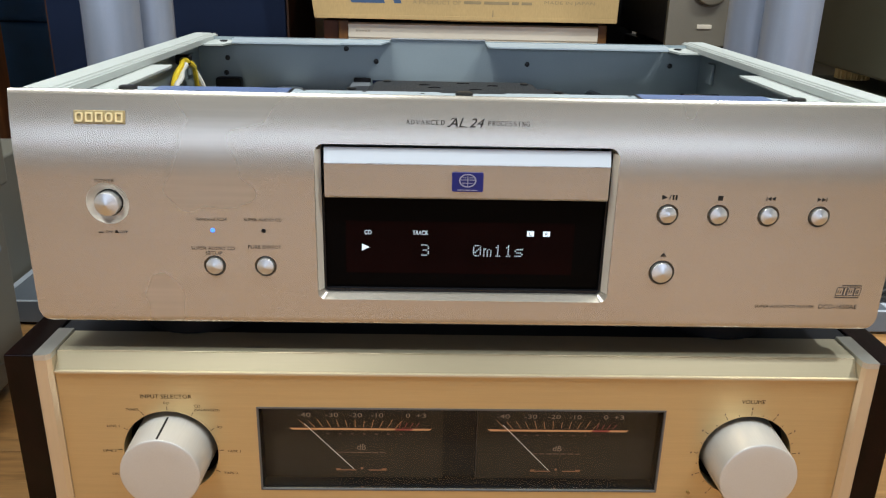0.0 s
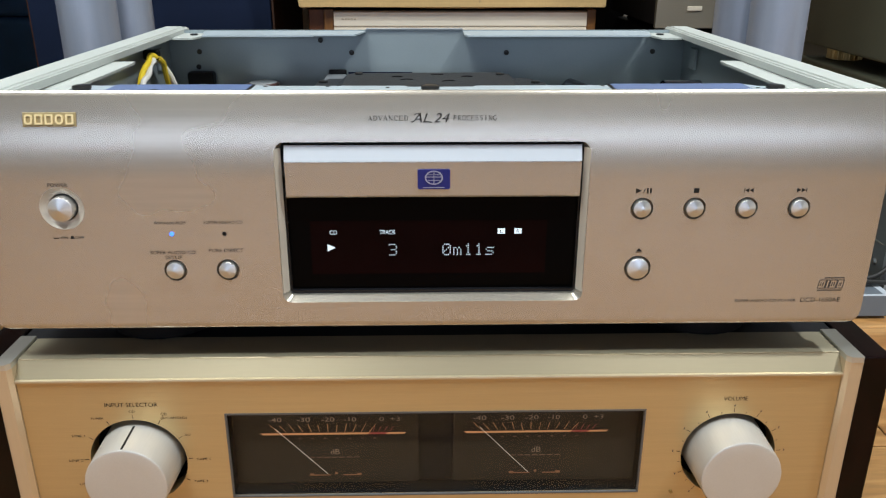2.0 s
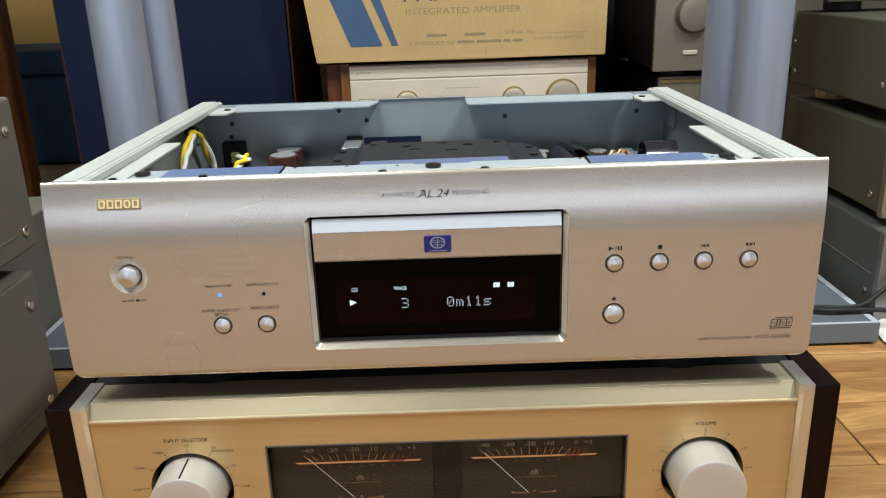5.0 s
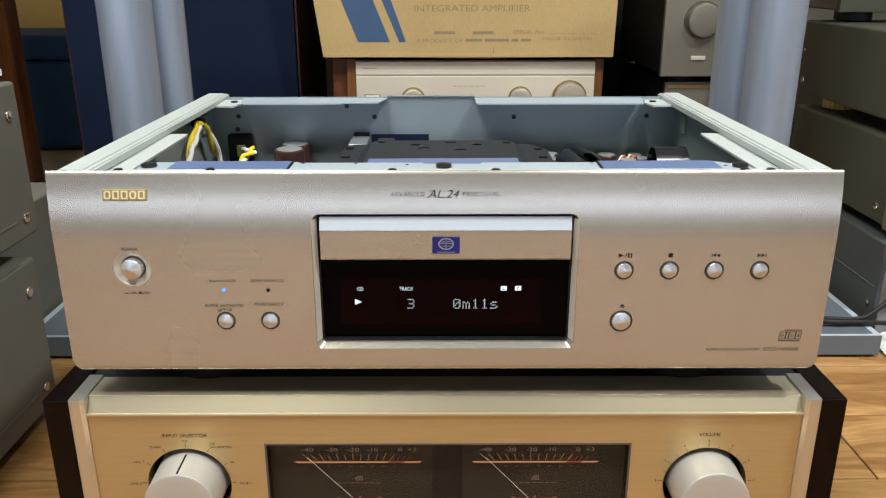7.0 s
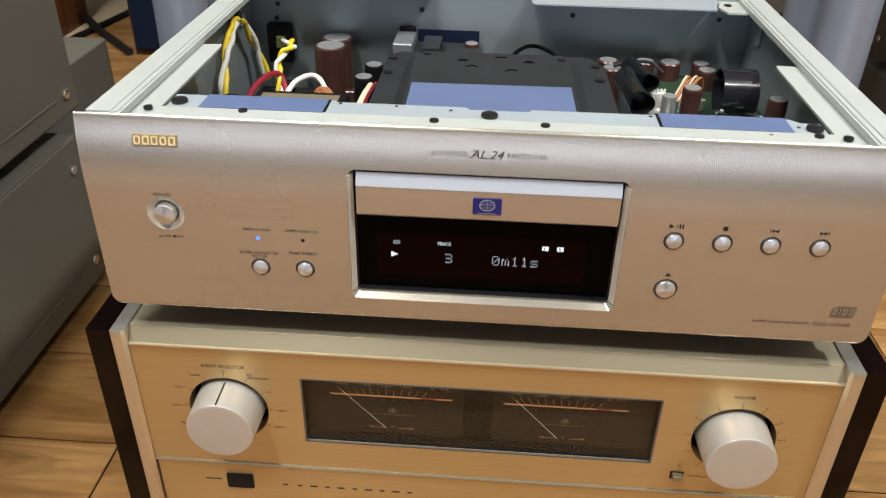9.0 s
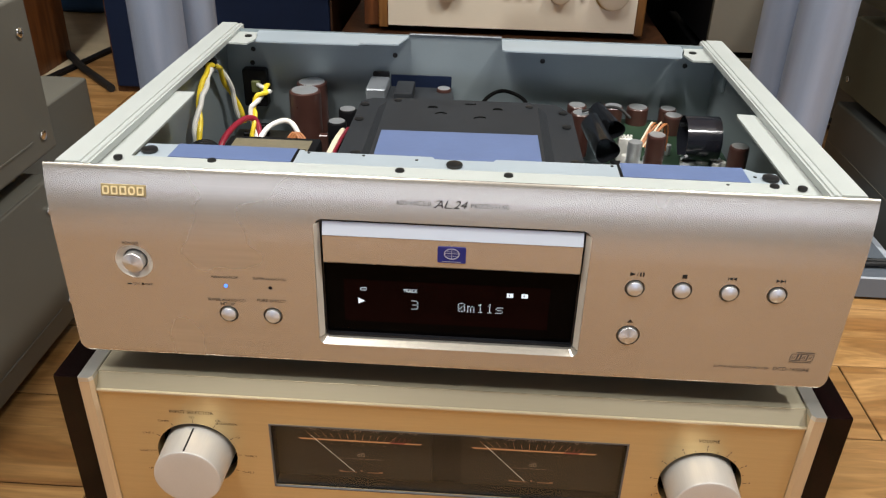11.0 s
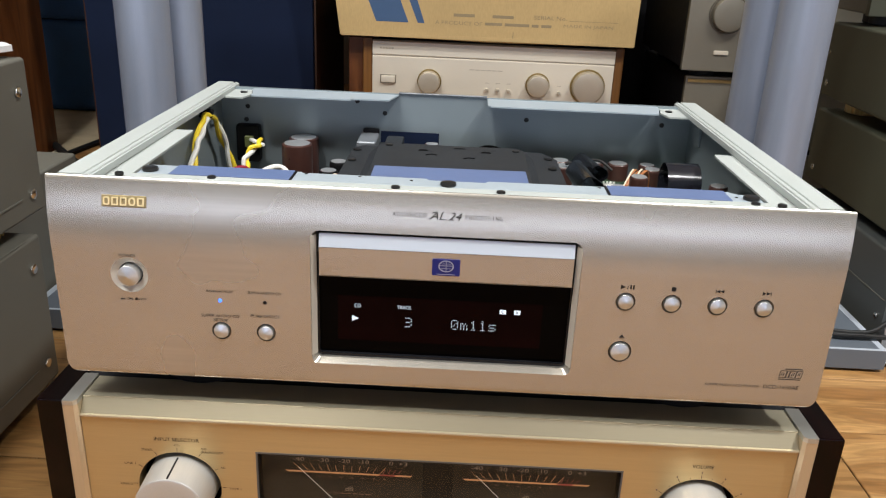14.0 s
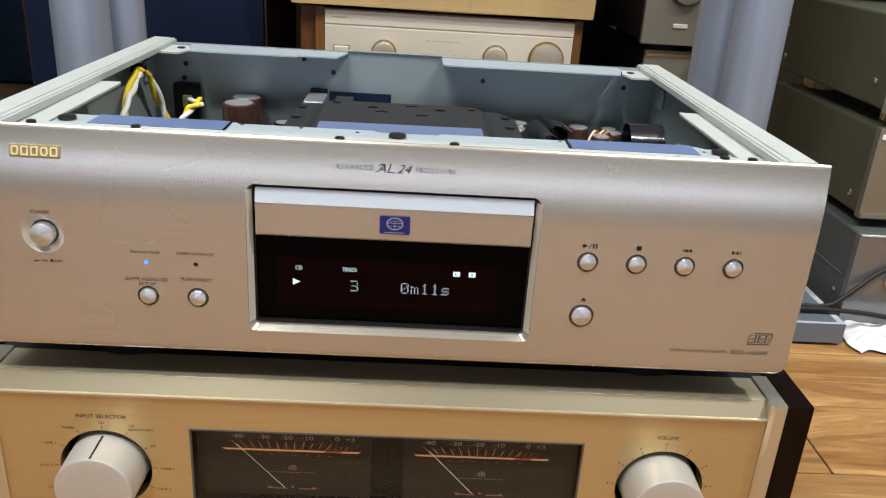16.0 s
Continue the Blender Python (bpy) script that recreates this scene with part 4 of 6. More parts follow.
part("drive_body", prism([(-0.0660, 0.2092), (0.0040, 0.2092), (0.0020, 0.2200), (-0.0095, 0.2600), (-0.0125, 0.2890), (-0.0650, 0.2890)], "xy", 0.262, 0.3035), M_MECH, drive, "lower rear of the drive")
part("drive_lug", box(-0.0575, -0.0428, 0.2450, 0.2780, 0.3034, 0.3125, 0.0012, 2), M_MECH, drive, "raised lug at the rear of the drive")
part("shield", box(-0.0815, -0.0655, 0.2550, 0.2900, 0.262, 0.3115, 0.001, 1), M_SHIELD, player, "bare metal connector shield")
part("ribbon_cable", box(-0.0645, -0.0132, 0.2915, 0.2925, 0.275, 0.3128), M_NAVY, player, "dark blue ribbon cable on edge")
part("cable_clamp", box(-0.0800, -0.0660, 0.2910, 0.2950, 0.308, 0.3145, 0.0008, 1), M_BLACK, player, "black cable clamp")
part("drive_cable", tube([(0.0110, 0.245, 0.290), (0.0140, 0.2570, 0.3030), (0.0250, 0.2800, 0.3050), (0.0370, 0.2810, 0.3050), (0.0490, 0.2640, 0.3030), (0.0520, 0.255, 0.290)], 0.0016), M_HOLE, player, "black looped cable")


def capacitor(x, y, top, r, low=0.262, parent=None):
    """An electrolytic can: brown sleeve, rolled rim, bare scored top."""
    prof = [(r * 0.96, low), (r, low + 0.001), (r, top - 0.0022), (r * 0.985, top - 0.0008), (r * 0.90, top)]
    rings = [[(x + q * math.cos(2 * math.pi * i / 28), y + q * math.sin(2 * math.pi * i / 28), z) for i in range(28)] for q, z in prof]
    black = abs(r - 0.0076) < 1e-6
    can = part("capacitor", loft(rings), M_BLACK if black else M_CAP, player, "black electrolytic capacitor with a bare top" if black else "brown electrolytic capacitor with a bare top")
    part("can_top", cyl(x, y, top + 0.0001, r * 0.84, 0.0006, "z", 28, 0.0002), M_CAPTOP, can, "bare aluminium top")
    return can


for x, y, top, r in ((-0.1332, 0.2640, 0.3055, 0.0130), (-0.1318, 0.2865, 0.3055, 0.0130), (-0.1010, 0.2290, 0.2930, 0.0076), (-0.0970, 0.2580, 0.2930, 0.0076),
                     (0.1445, 0.2840, 0.2960, 0.0090), (0.1225, 0.2749, 0.2990, 0.0080), (0.0925, 0.2740, 0.2990, 0.0080), (0.0940, 0.2555, 0.2990, 0.0080), (0.1700, 0.2630, 0.2975, 0.0075), (0.1695, 0.2830, 0.2960, 0.0072),
                     (0.1360, 0.1620, 0.3185, 0.0066), (0.1890, 0.1470, 0.3185, 0.0066), (-0.0190, 0.2815, 0.3060, 0.0062)):
    capacitor(x, y, top, r)
board = part("circuit_board", box(0.109, 0.203, 0.055, 0.292, 0.2800, 0.2818), M_PCB, player, "green circuit board with components")
rnd = random.Random(4)
for i in range(64):
    x, y = rnd.uniform(0.112, 0.197), rnd.uniform(0.130, 0.225)
    h, r = rnd.uniform(0.005, 0.010), rnd.uniform(0.0026, 0.0042)
    if i % 4:
        part("small_capacitor", cyl(x, y, 0.2818 + h / 2, r, h, "z", 16, 0.0006), M_CAPTOP if i % 2 else M_WIREW, board, "small component can")
    else:
        part("chip", box(x - 0.005, x + 0.005, y - 0.0035, y + 0.0035, 0.2818, 0.2850, 0.0004, 1), M_BLACK if i % 8 else M_ZINC, board, "small flat component")
plug = part("connector", box(0.1165, 0.1275, 0.1990, 0.2050, 0.2818, 0.3000, 0.0006, 1), M_WIREW, board, "white plug connector")
for q in range(4):
    part("pin", box(0.1175 + q * 0.0026, 0.1189 + q * 0.0026, 0.2000, 0.2016, 0.2998, 0.3025), M_WIREW, plug)
part("can", cyl(0.1255, 0.1800, 0.2940, 0.0052, 0.0240, "z", 20, 0.0010), M_CAPTOP, board, "bare aluminium component can")
left_board = part("power_board", box(-0.2000, -0.080, 0.060, 0.292, 0.2560, 0.2578), M_DARKBOARD, player, "power supply board")
box_t = part("transformer", box(-0.170, -0.103, 0.105, 0.176, 0.2578, 0.2990, 0.0015), M_BLACK, player, "black potted transformer with a gold label")
part("rating_label", frame_ring([(-0.1645, 0.118), (-0.1085, 0.118), (-0.1085, 0.170), (-0.1645, 0.170)], [(-0.1632, 0.1195), (-0.1098, 0.1195), (-0.1098, 0.1688), (-0.1632, 0.1688)], "xy", 0.2991, 0.2993), M_LABELGOLD, box_t, "gold label border")
part("label_band", prism([(-0.1632, 0.1540), (-0.1098, 0.1540), (-0.1098, 0.1688), (-0.1632, 0.1688)], "xy", 0.2991, 0.29925), M_LABELGOLD, box_t, "gold band of the label")
for q in range(16):
    x, y, h = rnd.uniform(-0.192, -0.09), rnd.uniform(0.18, 0.29), rnd.uniform(0.006, 0.018)
    part("small_component", box(x - 0.004, x + 0.004, y - 0.003, y + 0.003, 0.2578, 0.2578 + h, 0.0008, 1), M_BLACK if q % 3 else M_CAP, left_board, "small power supply component")


def open_roll(x, y0, y1, z, r, axis="y"):
    """A rolled sheet of black film, open at both ends."""
    pts_o = [(r * math.cos(radians(a)), r * math.sin(radians(a))) for a in range(-70, 251, 16)]
    pts_i = [((r - 0.0005) * math.cos(radians(a)), (r - 0.0005) * math.sin(radians(a))) for a in range(250, -71, -16)]
    if axis == "y":
        return prism([(x + a, z + b) for a, b in pts_o + pts_i], "xz", y0, y1)
    return prism([(x + a, z + b) for a, b in pts_o + pts_i], "yz", y0, y1)


def film_tube(p0, p1, r0, r1, squash):
    """A loosely rolled film tube from p0 to p1, dented and open at both ends."""
    a, b = Vector(p0), Vector(p1)
    way = (b - a).normalized()
    side = way.cross(Vector((0, 0, 1))).normalized()
    up = side.cross(way)
    rings = []
    for f, inner in ((0, 1), (0, 0), (0.25, 0), (0.5, 0), (0.75, 0), (1, 0), (1, 1), (0.5, 1), (0, 1)):
        ring = []
        for i in range(24):
            an = 2 * math.pi * i / 24
            r = (r0 + (r1 - r0) * f) * (1 + squash * math.cos(3 * an + 2.2 * f)) - 0.0006 * inner
            ring.append(tuple(a.lerp(b, f) + r * (math.cos(an) * side + math.sin(an) * up)))
        rings.append(ring)
    bm = bmesh.new()
    grid = [[bm.verts.new(p) for p in ring] for ring in rings]
    for u, v in zip(grid, grid[1:]):
        for i in range(24):
            bm.faces.new((u[i], u[(i + 1) % 24], v[(i + 1) % 24], v[i]))
    bmesh.ops.remove_doubles(bm, verts=bm.verts, dist=1e-6)
    bmesh.ops.recalc_face_normals(bm, faces=bm.faces)
    return bm


for p0, p1, q in (((0.0985, 0.1370, 0.3150), (0.0955, 0.1990, 0.3110), 0.0082), ((0.1110, 0.1850, 0.3120), (0.1025, 0.2300, 0.3105), 0.0068)):
    part("film_roll", film_tube(p0, p1, q, q * 0.92, 0.10), M_FILM, player, "crumpled roll of black insulating film")
part("film_sleeve", open_roll(0.1920, 0.1615, 0.1862, 0.3052, 0.0168, "x"), M_SLEEVE, player, "glossy black film sleeve")
part("mains_inlet", box(-0.1925, -0.1718, 0.289, 0.2998, 0.280, 0.3130, 0.002), M_BLACK, player, "black mains inlet block")
part("inlet_pins", box(-0.184, -0.1765, 0.2855, 0.289, 0.294, 0.304, 0.0006, 1), M_PINS, player, "sleeved terminals")


def twist(r, turns, phase, pts):
    """Two strands of one pair wound round a common line."""
    p = [Vector(q) for q in pts]
    out = []
    n = (len(p) - 1) * 4
    for i in range(n + 1):
        k = min(int(i / 4), len(p) - 2)
        f = i / 4 - k
        way = (p[k + 1] - p[k]).normalized()
        side = way.cross(Vector((0.3, 1, 0.2))).normalized()
        up = way.cross(side)
        an = phase + 2 * math.pi * turns * i / n
        out.append(p[k].lerp(p[k + 1], f) + r * (math.cos(an) * side + math.sin(an) * up))
    return out


ARCH = [(-0.196, 0.170, 0.272), (-0.196, 0.178, 0.300), (-0.1965, 0.195, 0.320), (-0.1985, 0.228, 0.3325), (-0.1980, 0.248, 0.3270), (-0.1960, 0.268, 0.300), (-0.190, 0.272, 0.272)]
part("yellow_wire", tube(twist(0.0020, 3.0, 0.4, ARCH), 0.0020, 8, 3), M_WIREY, player, "yellow mains wire of a twisted pair")
part("white_wire", tube(twist(0.0020, 3.0, 3.54, ARCH), 0.0020, 8, 3), M_WIREW, player, "white mains wire of a twisted pair")
part("wire_clip", box(-0.2066, -0.1955, 0.234, 0.240, 0.330, 0.337, 0.001, 1), M_BLACK, player, "black wire clip on the side wall")
SECOND = [(-0.1715, 0.236, 0.268), (-0.1725, 0.244, 0.280), (-0.1752, 0.253, 0.2915), (-0.1720, 0.261, 0.2985), (-0.1655, 0.268, 0.3020), (-0.1690, 0.279, 0.3020), (-0.1790, 0.288, 0.2990)]
part("yellow_wire", tube(twist(0.0019, 2.0, 0.2, SECOND), 0.0019, 8, 3), M_WIREY, player, "yellow wire to the mains inlet")
part("white_wire", tube(twist(0.0019, 2.0, 3.3, SECOND), 0.0019, 8, 3), M_WIREW, player, "white wire to the mains inlet")
part("red_wire", tube([(-0.188, 0.186, 0.268), (-0.186, 0.204, 0.283), (-0.180, 0.232, 0.288), (-0.172, 0.246, 0.285), (-0.166, 0.240, 0.270)], 0.0024), M_WIRER, player, "thick red wire")
part("white_wire", tube([(-0.152, 0.176, 0.292), (-0.146, 0.192, 0.300), (-0.135, 0.204, 0.301), (-0.126, 0.200, 0.293), (-0.122, 0.196, 0.270)], 0.0020), M_WIREW, player, "white looped wire")
for k in range(3):
    part("orange_wire", tube([(-0.136 + 0.003 * k, 0.186, 0.284), (-0.128 + 0.002 * k, 0.192, 0.296), (-0.121 + 0.002 * k, 0.188, 0.288), (-0.119, 0.184, 0.268)], 0.0012), M_WIREO, player, "thin orange wire")
    part("black_wire", tube([(-0.196, 0.100 + 0.01 * k, 0.270), (-0.190, 0.135 + 0.004 * k, 0.300), (-0.176, 0.150 + 0.003 * k, 0.299), (-0.170, 0.158, 0.272)], 0.0018), M_WIREB, player, "black looped wire")
for k in range(6):
    g = 0.0022 * k
    part("orange_wire", tube([(0.1285 + 0.6 * g, 0.186 + 0.001 * (k % 2), 0.2990), (0.1335 + 0.8 * g, 0.1920, 0.3060 + 0.001 * (k % 3)), (0.1375 + g, 0.1965, 0.3122 + 0.0012 * (k % 2)), (0.1402 + g, 0.2005, 0.3128 - 0.0008 * (k % 3)), (0.1420 + g, 0.2030, 0.3050), (0.1425 + g, 0.2040, 0.290)], 0.0007, 8), M_WIREO if k % 3 else M_COPPER, player, "thin orange wire")
part("sleeved_wire", tube([(-0.0905, 0.196, 0.298), (-0.0915, 0.166, 0.300), (-0.0930, 0.130, 0.296), (-0.094, 0.100, 0.281)], 0.0024), M_COPPER, player, "tan sleeved wire bundle")
part("red_wire", tube([(-0.0865, 0.196, 0.300), (-0.0875, 0.166, 0.302), (-0.0890, 0.130, 0.298), (-0.090, 0.100, 0.283)], 0.0013), M_WIRER, player, "thin red wire")
part("black_wire", tube([(0.094, 0.250, 0.302), (0.108, 0.252, 0.305), (0.122, 0.250, 0.306), (0.132, 0.244, 0.300)], 0.0012), M_WIREB, player, "black looped wire")

# ---- amplifier ----
amp = thing("stereo_amplifier", "gold stereo amplifier with two meters and dark rosewood sides", "amplifier", at=pose(0, 0.2, 0))
AT, AC = 0.2014, 0.2106


def amp_front():
    prof = [(0.0, 0.1052), (0.0, AT - 0.0002), (0.0002, AT), (0.0006, AT + 0.0001), (0.0060, AC - 0.0004), (0.0070, AC), (0.012, AC), (0.012, 0.1052)]
    ob = part("front_panel", prism(prof, "yz", -0.2130, 0.2130), M_GOLD, amp, "brushed gold front with a pale sloping upper edge")
    cut = [prism(rect(-0.1092, 0.1124, 0.1280, 0.1810), "xz", -0.01, 0.03)]
    for x in (-0.1568, 0.1592):
        cut.append(cyl(x, 0.0, 0.1522, 0.0255, 0.05, "y", 64))
    carve(ob, cut)
    return ob


amp_front()
part("upper_band", prism([(0.0003, AT - 0.0001), (0.0060, AC - 0.0004), (0.0058, AC - 0.0001), (-0.0002, AT + 0.0001)], "yz", -0.2130, 0.2130), M_GOLDLIGHT, amp, "pale gold sloping band along the upper edge")
part("ledge", box(-0.2130, 0.2130, -0.0016, 0.0012, AT - 0.0007, AT + 0.0007, 0.0003, 2), M_EDGEGOLD, amp, "bright narrow gold ledge under the band")
part("top_line", box(-0.2130, 0.2130, 0.0056, 0.0064, AC - 0.0005, AC + 0.00025, 0.0002, 1), M_GOLDLIGHT, amp, "bright gold line along the top")
part("top_edge", box(-0.2130, 0.2130, 0.0062, 0.0290, AC - 0.003, AC + 0.0002), M_TOPEDGE, amp, "pale gold top edge of the front")
part("ridge", prism([(-0.0012, 0.1036), (-0.0006, 0.1050), (0.004, 0.1050), (0.004, 0.1030), (-0.0004, 0.1028)], "yz", -0.2130, 0.2130), M_GOLDLIGHT, amp, "bright ridge over the lower flap")
flap = part("lower_flap", box(-0.2122, 0.2122, 0.0002, 0.012, 0.0320, 0.1024, 0.0010, 2), M_GOLD, amp, "gold hinged lower flap")
switch = part("power_switch", box(-0.1659, -0.1479, -0.0014, 0.004, 0.0808, 0.0934, 0.0005, 1), M_BLACK, flap, "black rectangular power switch")
part("print", card([rect(-0.1810, -0.1700, 0.0866, 0.0878)] + [rect(-0.128 + 0.0062 * k + 0.004 * (k % 3), -0.1247 + 0.0062 * k + 0.004 * (k % 3), 0.0850, 0.0864) for k in range(14)], 0.0001), M_INKGREY, flap)
for s in (-1, 1):
    prof = [(s * 0.2131, -0.0010), (s * 0.2150, -0.0032), (s * 0.2210, -0.0036), (s * 0.2216, -0.0030), (s * 0.2216, 0.040), (s * 0.2131, 0.040)]
    post = part("corner_post", prism(prof, "xy", 0.0270, AC - 0.0014), M_POST, amp, "brushed gold corner post")
    part("post_cap", prism([(s * 0.2131, -0.0012), (s * 0.2150, -0.0034), (s * 0.2210, -0.0038), (s * 0.2215, -0.0030), (s * 0.2215, 0.029), (s * 0.2131, 0.029)], "xy", AC - 0.0013, AC + 0.0018), M_CAPTRIM, post, "satin silver cap of the post")
    part("side_panel", box(min(s * 0.2218, s * 0.2378), max(s * 0.2218, s * 0.2378), -0.0016, 0.4150, 0.0290, AC + 0.0008, 0.0012, 2), M_ROSEWOOD, amp, "glossy dark rosewood side panel")
cover = part("top_cover", box(-0.2214, 0.2214, 0.0292, 0.4140, AC - 0.006, AC - 0.0002, 0.0005, 1), M_AMPTOP, amp, "black steel top cover")
for k in range(22):
    part("vent_slot", box(-0.17 + k * 0.0155, -0.161 + k * 0.0155, 0.120, 0.330, AC - 0.0001, AC + 0.0003), M_FILM, cover, "long vent slot")
part("body", box(-0.2210, 0.2210, 0.0300, 0.4140, 0.0300, AC - 0.007), M_AMPTOP, amp, "black steel body")
for x in (-0.17, 0.17):
    for y in (0.06, 0.36):
        part("foot", cyl(x, y, 0.0150, 0.0280, 0.0298, "z", 32, 0.002), M_BLACK, amp, "round black foot")

# meters
window = part("meter_window", box(-0.1086, 0.1118, 0.0132, 0.0175, 0.1286, 0.1804), M_METERBACK, amp, "dark meter window with two lit scales")
part("bezel", frame_ring(rect(-0.1092, 0.1124, 0.1280, 0.1810), rect(-0.1083, 0.1115, 0.1288, 0.1800), "xz", -0.0003, 0.0011), M_METERFRAME, window, "blue-grey metal bezel")
part("lining", frame_ring(rect(-0.1092, 0.1124, 0.1280, 0.1810), rect(-0.1084, 0.1116, 0.1287, 0.1801), "xz", 0.0023, 0.0131), M_HOLE, window, "black inner lining of the meter window")
glass = part("glass_pane", box(-0.1082, 0.1114, 0.0012, 0.0022, 0.1289, 0.1799), P_METER, window, "clear meter glass")
glass.visible_shadow = False


def meter(x):
    """One meter: scale bar, ticks fanning out, figures, needle; x is the scale's middle."""
    y = 0.0105
    dial = part("meter_dial", box(-0.1084 if x < 0 else x - 0.0455, x + 0.0460 if x < 0 else 0.1116, 0.0108, 0.0130, 0.1290, 0.1798), M_DIAL, window, "black meter dial with an amber scale")
    part("scale", card([[(x - 0.0380, 0.1603), (x + 0.0188, 0.1603), (x + 0.0196, 0.1615), (x - 0.0398, 0.1615)], [(x + 0.0282, 0.1603), (x + 0.0382, 0.1603), (x + 0.0398, 0.1615), (x + 0.0294, 0.1615)]], y), G_AMBER, dial, "glowing amber scale bar")
    part("scale_end", card([[(x + 0.0188, 0.1603), (x + 0.0282, 0.1603), (x + 0.0294, 0.1615), (x + 0.0196, 0.1615)]], y), G_RED, dial, "glowing red end of the scale")
    ticks = []
    for k in range(12):
        a = x - 0.0300 + k * 0.0045
        lean_k = (a - x + 0.002) * 0.16
        ticks.append(bar(a, 0.1620, a + lean_k, 0.1664 if k % 2 else 0.1670, 0.00025))
    part("ticks", card(ticks, y), G_AMBER, dial, "fine amber ticks")
    part("ticks", card([bar(x + 0.0215 + 0.003 * k, 0.1621, x + 0.0225 + 0.0034 * k, 0.1652, 0.00035) for k in range(4)], y), G_RED, dial, "fine red ticks")
    for body, dx, w in (("-40", -0.0312, 0.0075), ("-30", -0.0159, 0.0074), ("-20", -0.0027, 0.0074), ("-10", 0.0092, 0.0070), ("0", 0.0263, 0.0026), ("+3", 0.0336, 0.0056)):
        writing("figure", body, x + dx, y, 0.1699, 0.0027, w * 0.95, G_FIG, dial)
    writing("figure", "dB", x + 0.0003, y, 0.1493, 0.0034, 0.0050, G_FIG, dial)
    part("print", card([rect(x - 0.014 + k * 0.0041, x - 0.0109 + k * 0.0041, 0.1454, 0.1460) for k in range(7)] + [rect(x - 0.026 + k * 0.0068, x - 0.0245 + k * 0.0068, 0.1575, 0.1582) for k in range(8)], y), G_DIM, dial, "faint small print")
    part("needle", card([bar(x - 0.0312, 0.1650, x - 0.0040, 0.1355, 0.00028)], y - 0.0012), M_WIREW, dial, "thin white needle resting low")
    part("pivot", card([rect(x - 0.0143, x - 0.0028, 0.1337, 0.1344), rect(x + 0.0042, x + 0.0143, 0.1337, 0.1344), rect(x - 0.0143, x - 0.0118, 0.1338, 0.1352), rect(x + 0.0118, x + 0.0143, 0.1338, 0.1352), disc(x + 0.0004, 0.1352, 0.0008, 12)], y), G_PIVOT, dial, "amber pivot bracket")


meter(-0.0543)
meter(0.0563)


def knob(x, name, label):
    """A turned knob in a round recess."""
    z, r = 0.1522, 0.0222
    well = part("knob_well", cyl(x, 0.0230, z, 0.0254, 0.002, "y", 48), M_BLACK, amp, "dark round recess behind the knob")
    prof = [(r - 0.0004, 0.021), (r, 0.019), (r - 0.0012, -0.0193), (r - 0.0015, -0.0203), (r - 0.0024, -0.0208), (r * 0.6, -0.0209)]
    rings = [[(x + q * math.cos(2 * math.pi * i / 72), y, z + q * math.sin(2 * math.pi * i / 72)) for i in range(72)] for q, y in prof]
    ob = part(name, loft(rings), M_KNOB, amp, label)
    return ob


def narrowed(bm):
    """Follows the knob's slight taper towards its face."""
    for v in bm.verts:
        v.co.z -= 0.0313 * (0.019 - v.co.y)
    return bm


sel = knob(-0.1568, "selector_knob", "large aluminium selector knob")
part("pointer_line", narrowed(box(-0.1573, -0.1562, -0.0196, 0.0, 0.1740, 0.1746)), M_INK, sel, "dark engraved pointer line")
vol = knob(0.1592, "volume_knob", "large aluminium volume knob")
part("pointer_mark", narrowed(box(-0.0005, 0.0005, -0.0185, -0.0100, -0.0002, 0.0004)), M_INK, vol, "dark engraved pointer line").data.transform(pose(0.1592 - 0.0157, 0, 0.1522 - 0.0159, 0, -135, 0))
for body, x, z, w, h in (("INPUT SELECTOR", -0.1566, 0.1868, 0.0272, 0.0024), ("VOLUME", 0.1591, 0.1868, 0.0128, 0.0024), ("CD", -0.1568, 0.1828, 0.0031, 0.0014), ("CD", -0.1406, 0.1811, 0.0033, 0.0016), ("(BALANCED)", -0.1356, 0.1786, 0.0135, 0.0019),
                         ("TUNER", -0.1752, 0.1787, 0.0070, 0.0014), ("LINE 1", -0.1864, 0.1684, 0.0066, 0.0014), ("LINE 2", -0.1899, 0.1530, 0.0072, 0.0014), ("AD", -0.1296, 0.1683, 0.0029, 0.0014), ("TAPE 1", -0.1228, 0.1531, 0.0074, 0.0014), ("TAPE 2", -0.1254, 0.1390, 0.0076, 0.0014),
                         ("LINE 3", -0.1868, 0.1380, 0.0070, 0.0014), ("ATTENUATOR", 0.1460, 0.1190, 0.0175, 0.0016)):
    writing("print", body, x, -0.00012, z, h, w, M_INK, amp)
for x in (-0.1568, 0.1592):
    n = 9 if x < 0 else 11
    for k in range(n):
        a = radians(90 - (k - (n - 1) / 2) * (285 / (n - 1) if x > 0 else 29))
        q0, q1 = 0.0262, 0.0286
        part("tick", card([bar(x + q0 * math.cos(a), 0.1522 + q0 * math.sin(a), x + q1 * math.cos(a), 0.1522 + q1 * math.sin(a), 0.00035)], -0.00012), M_INK, amp)
        if x > 0 and k:
            b = a + radians(14.25)
            part("tick", card([bar(x + q0 * math.cos(b), 0.1522 + q0 * math.sin(b), x + 0.0272 * math.cos(b), 0.1522 + 0.0272 * math.sin(b), 0.0003)], -0.00012), M_INK, amp)
        if x > 0:
            part("print", card([rect(x + 0.0303 * math.cos(a) - 0.0003, x + 0.0303 * math.cos(a) + 0.0003, 0.1522 + 0.0303 * math.sin(a) - 0.0006, 0.1522 + 0.0303 * math.sin(a) + 0.0006)], -0.00012), M_INKGREY, amp)
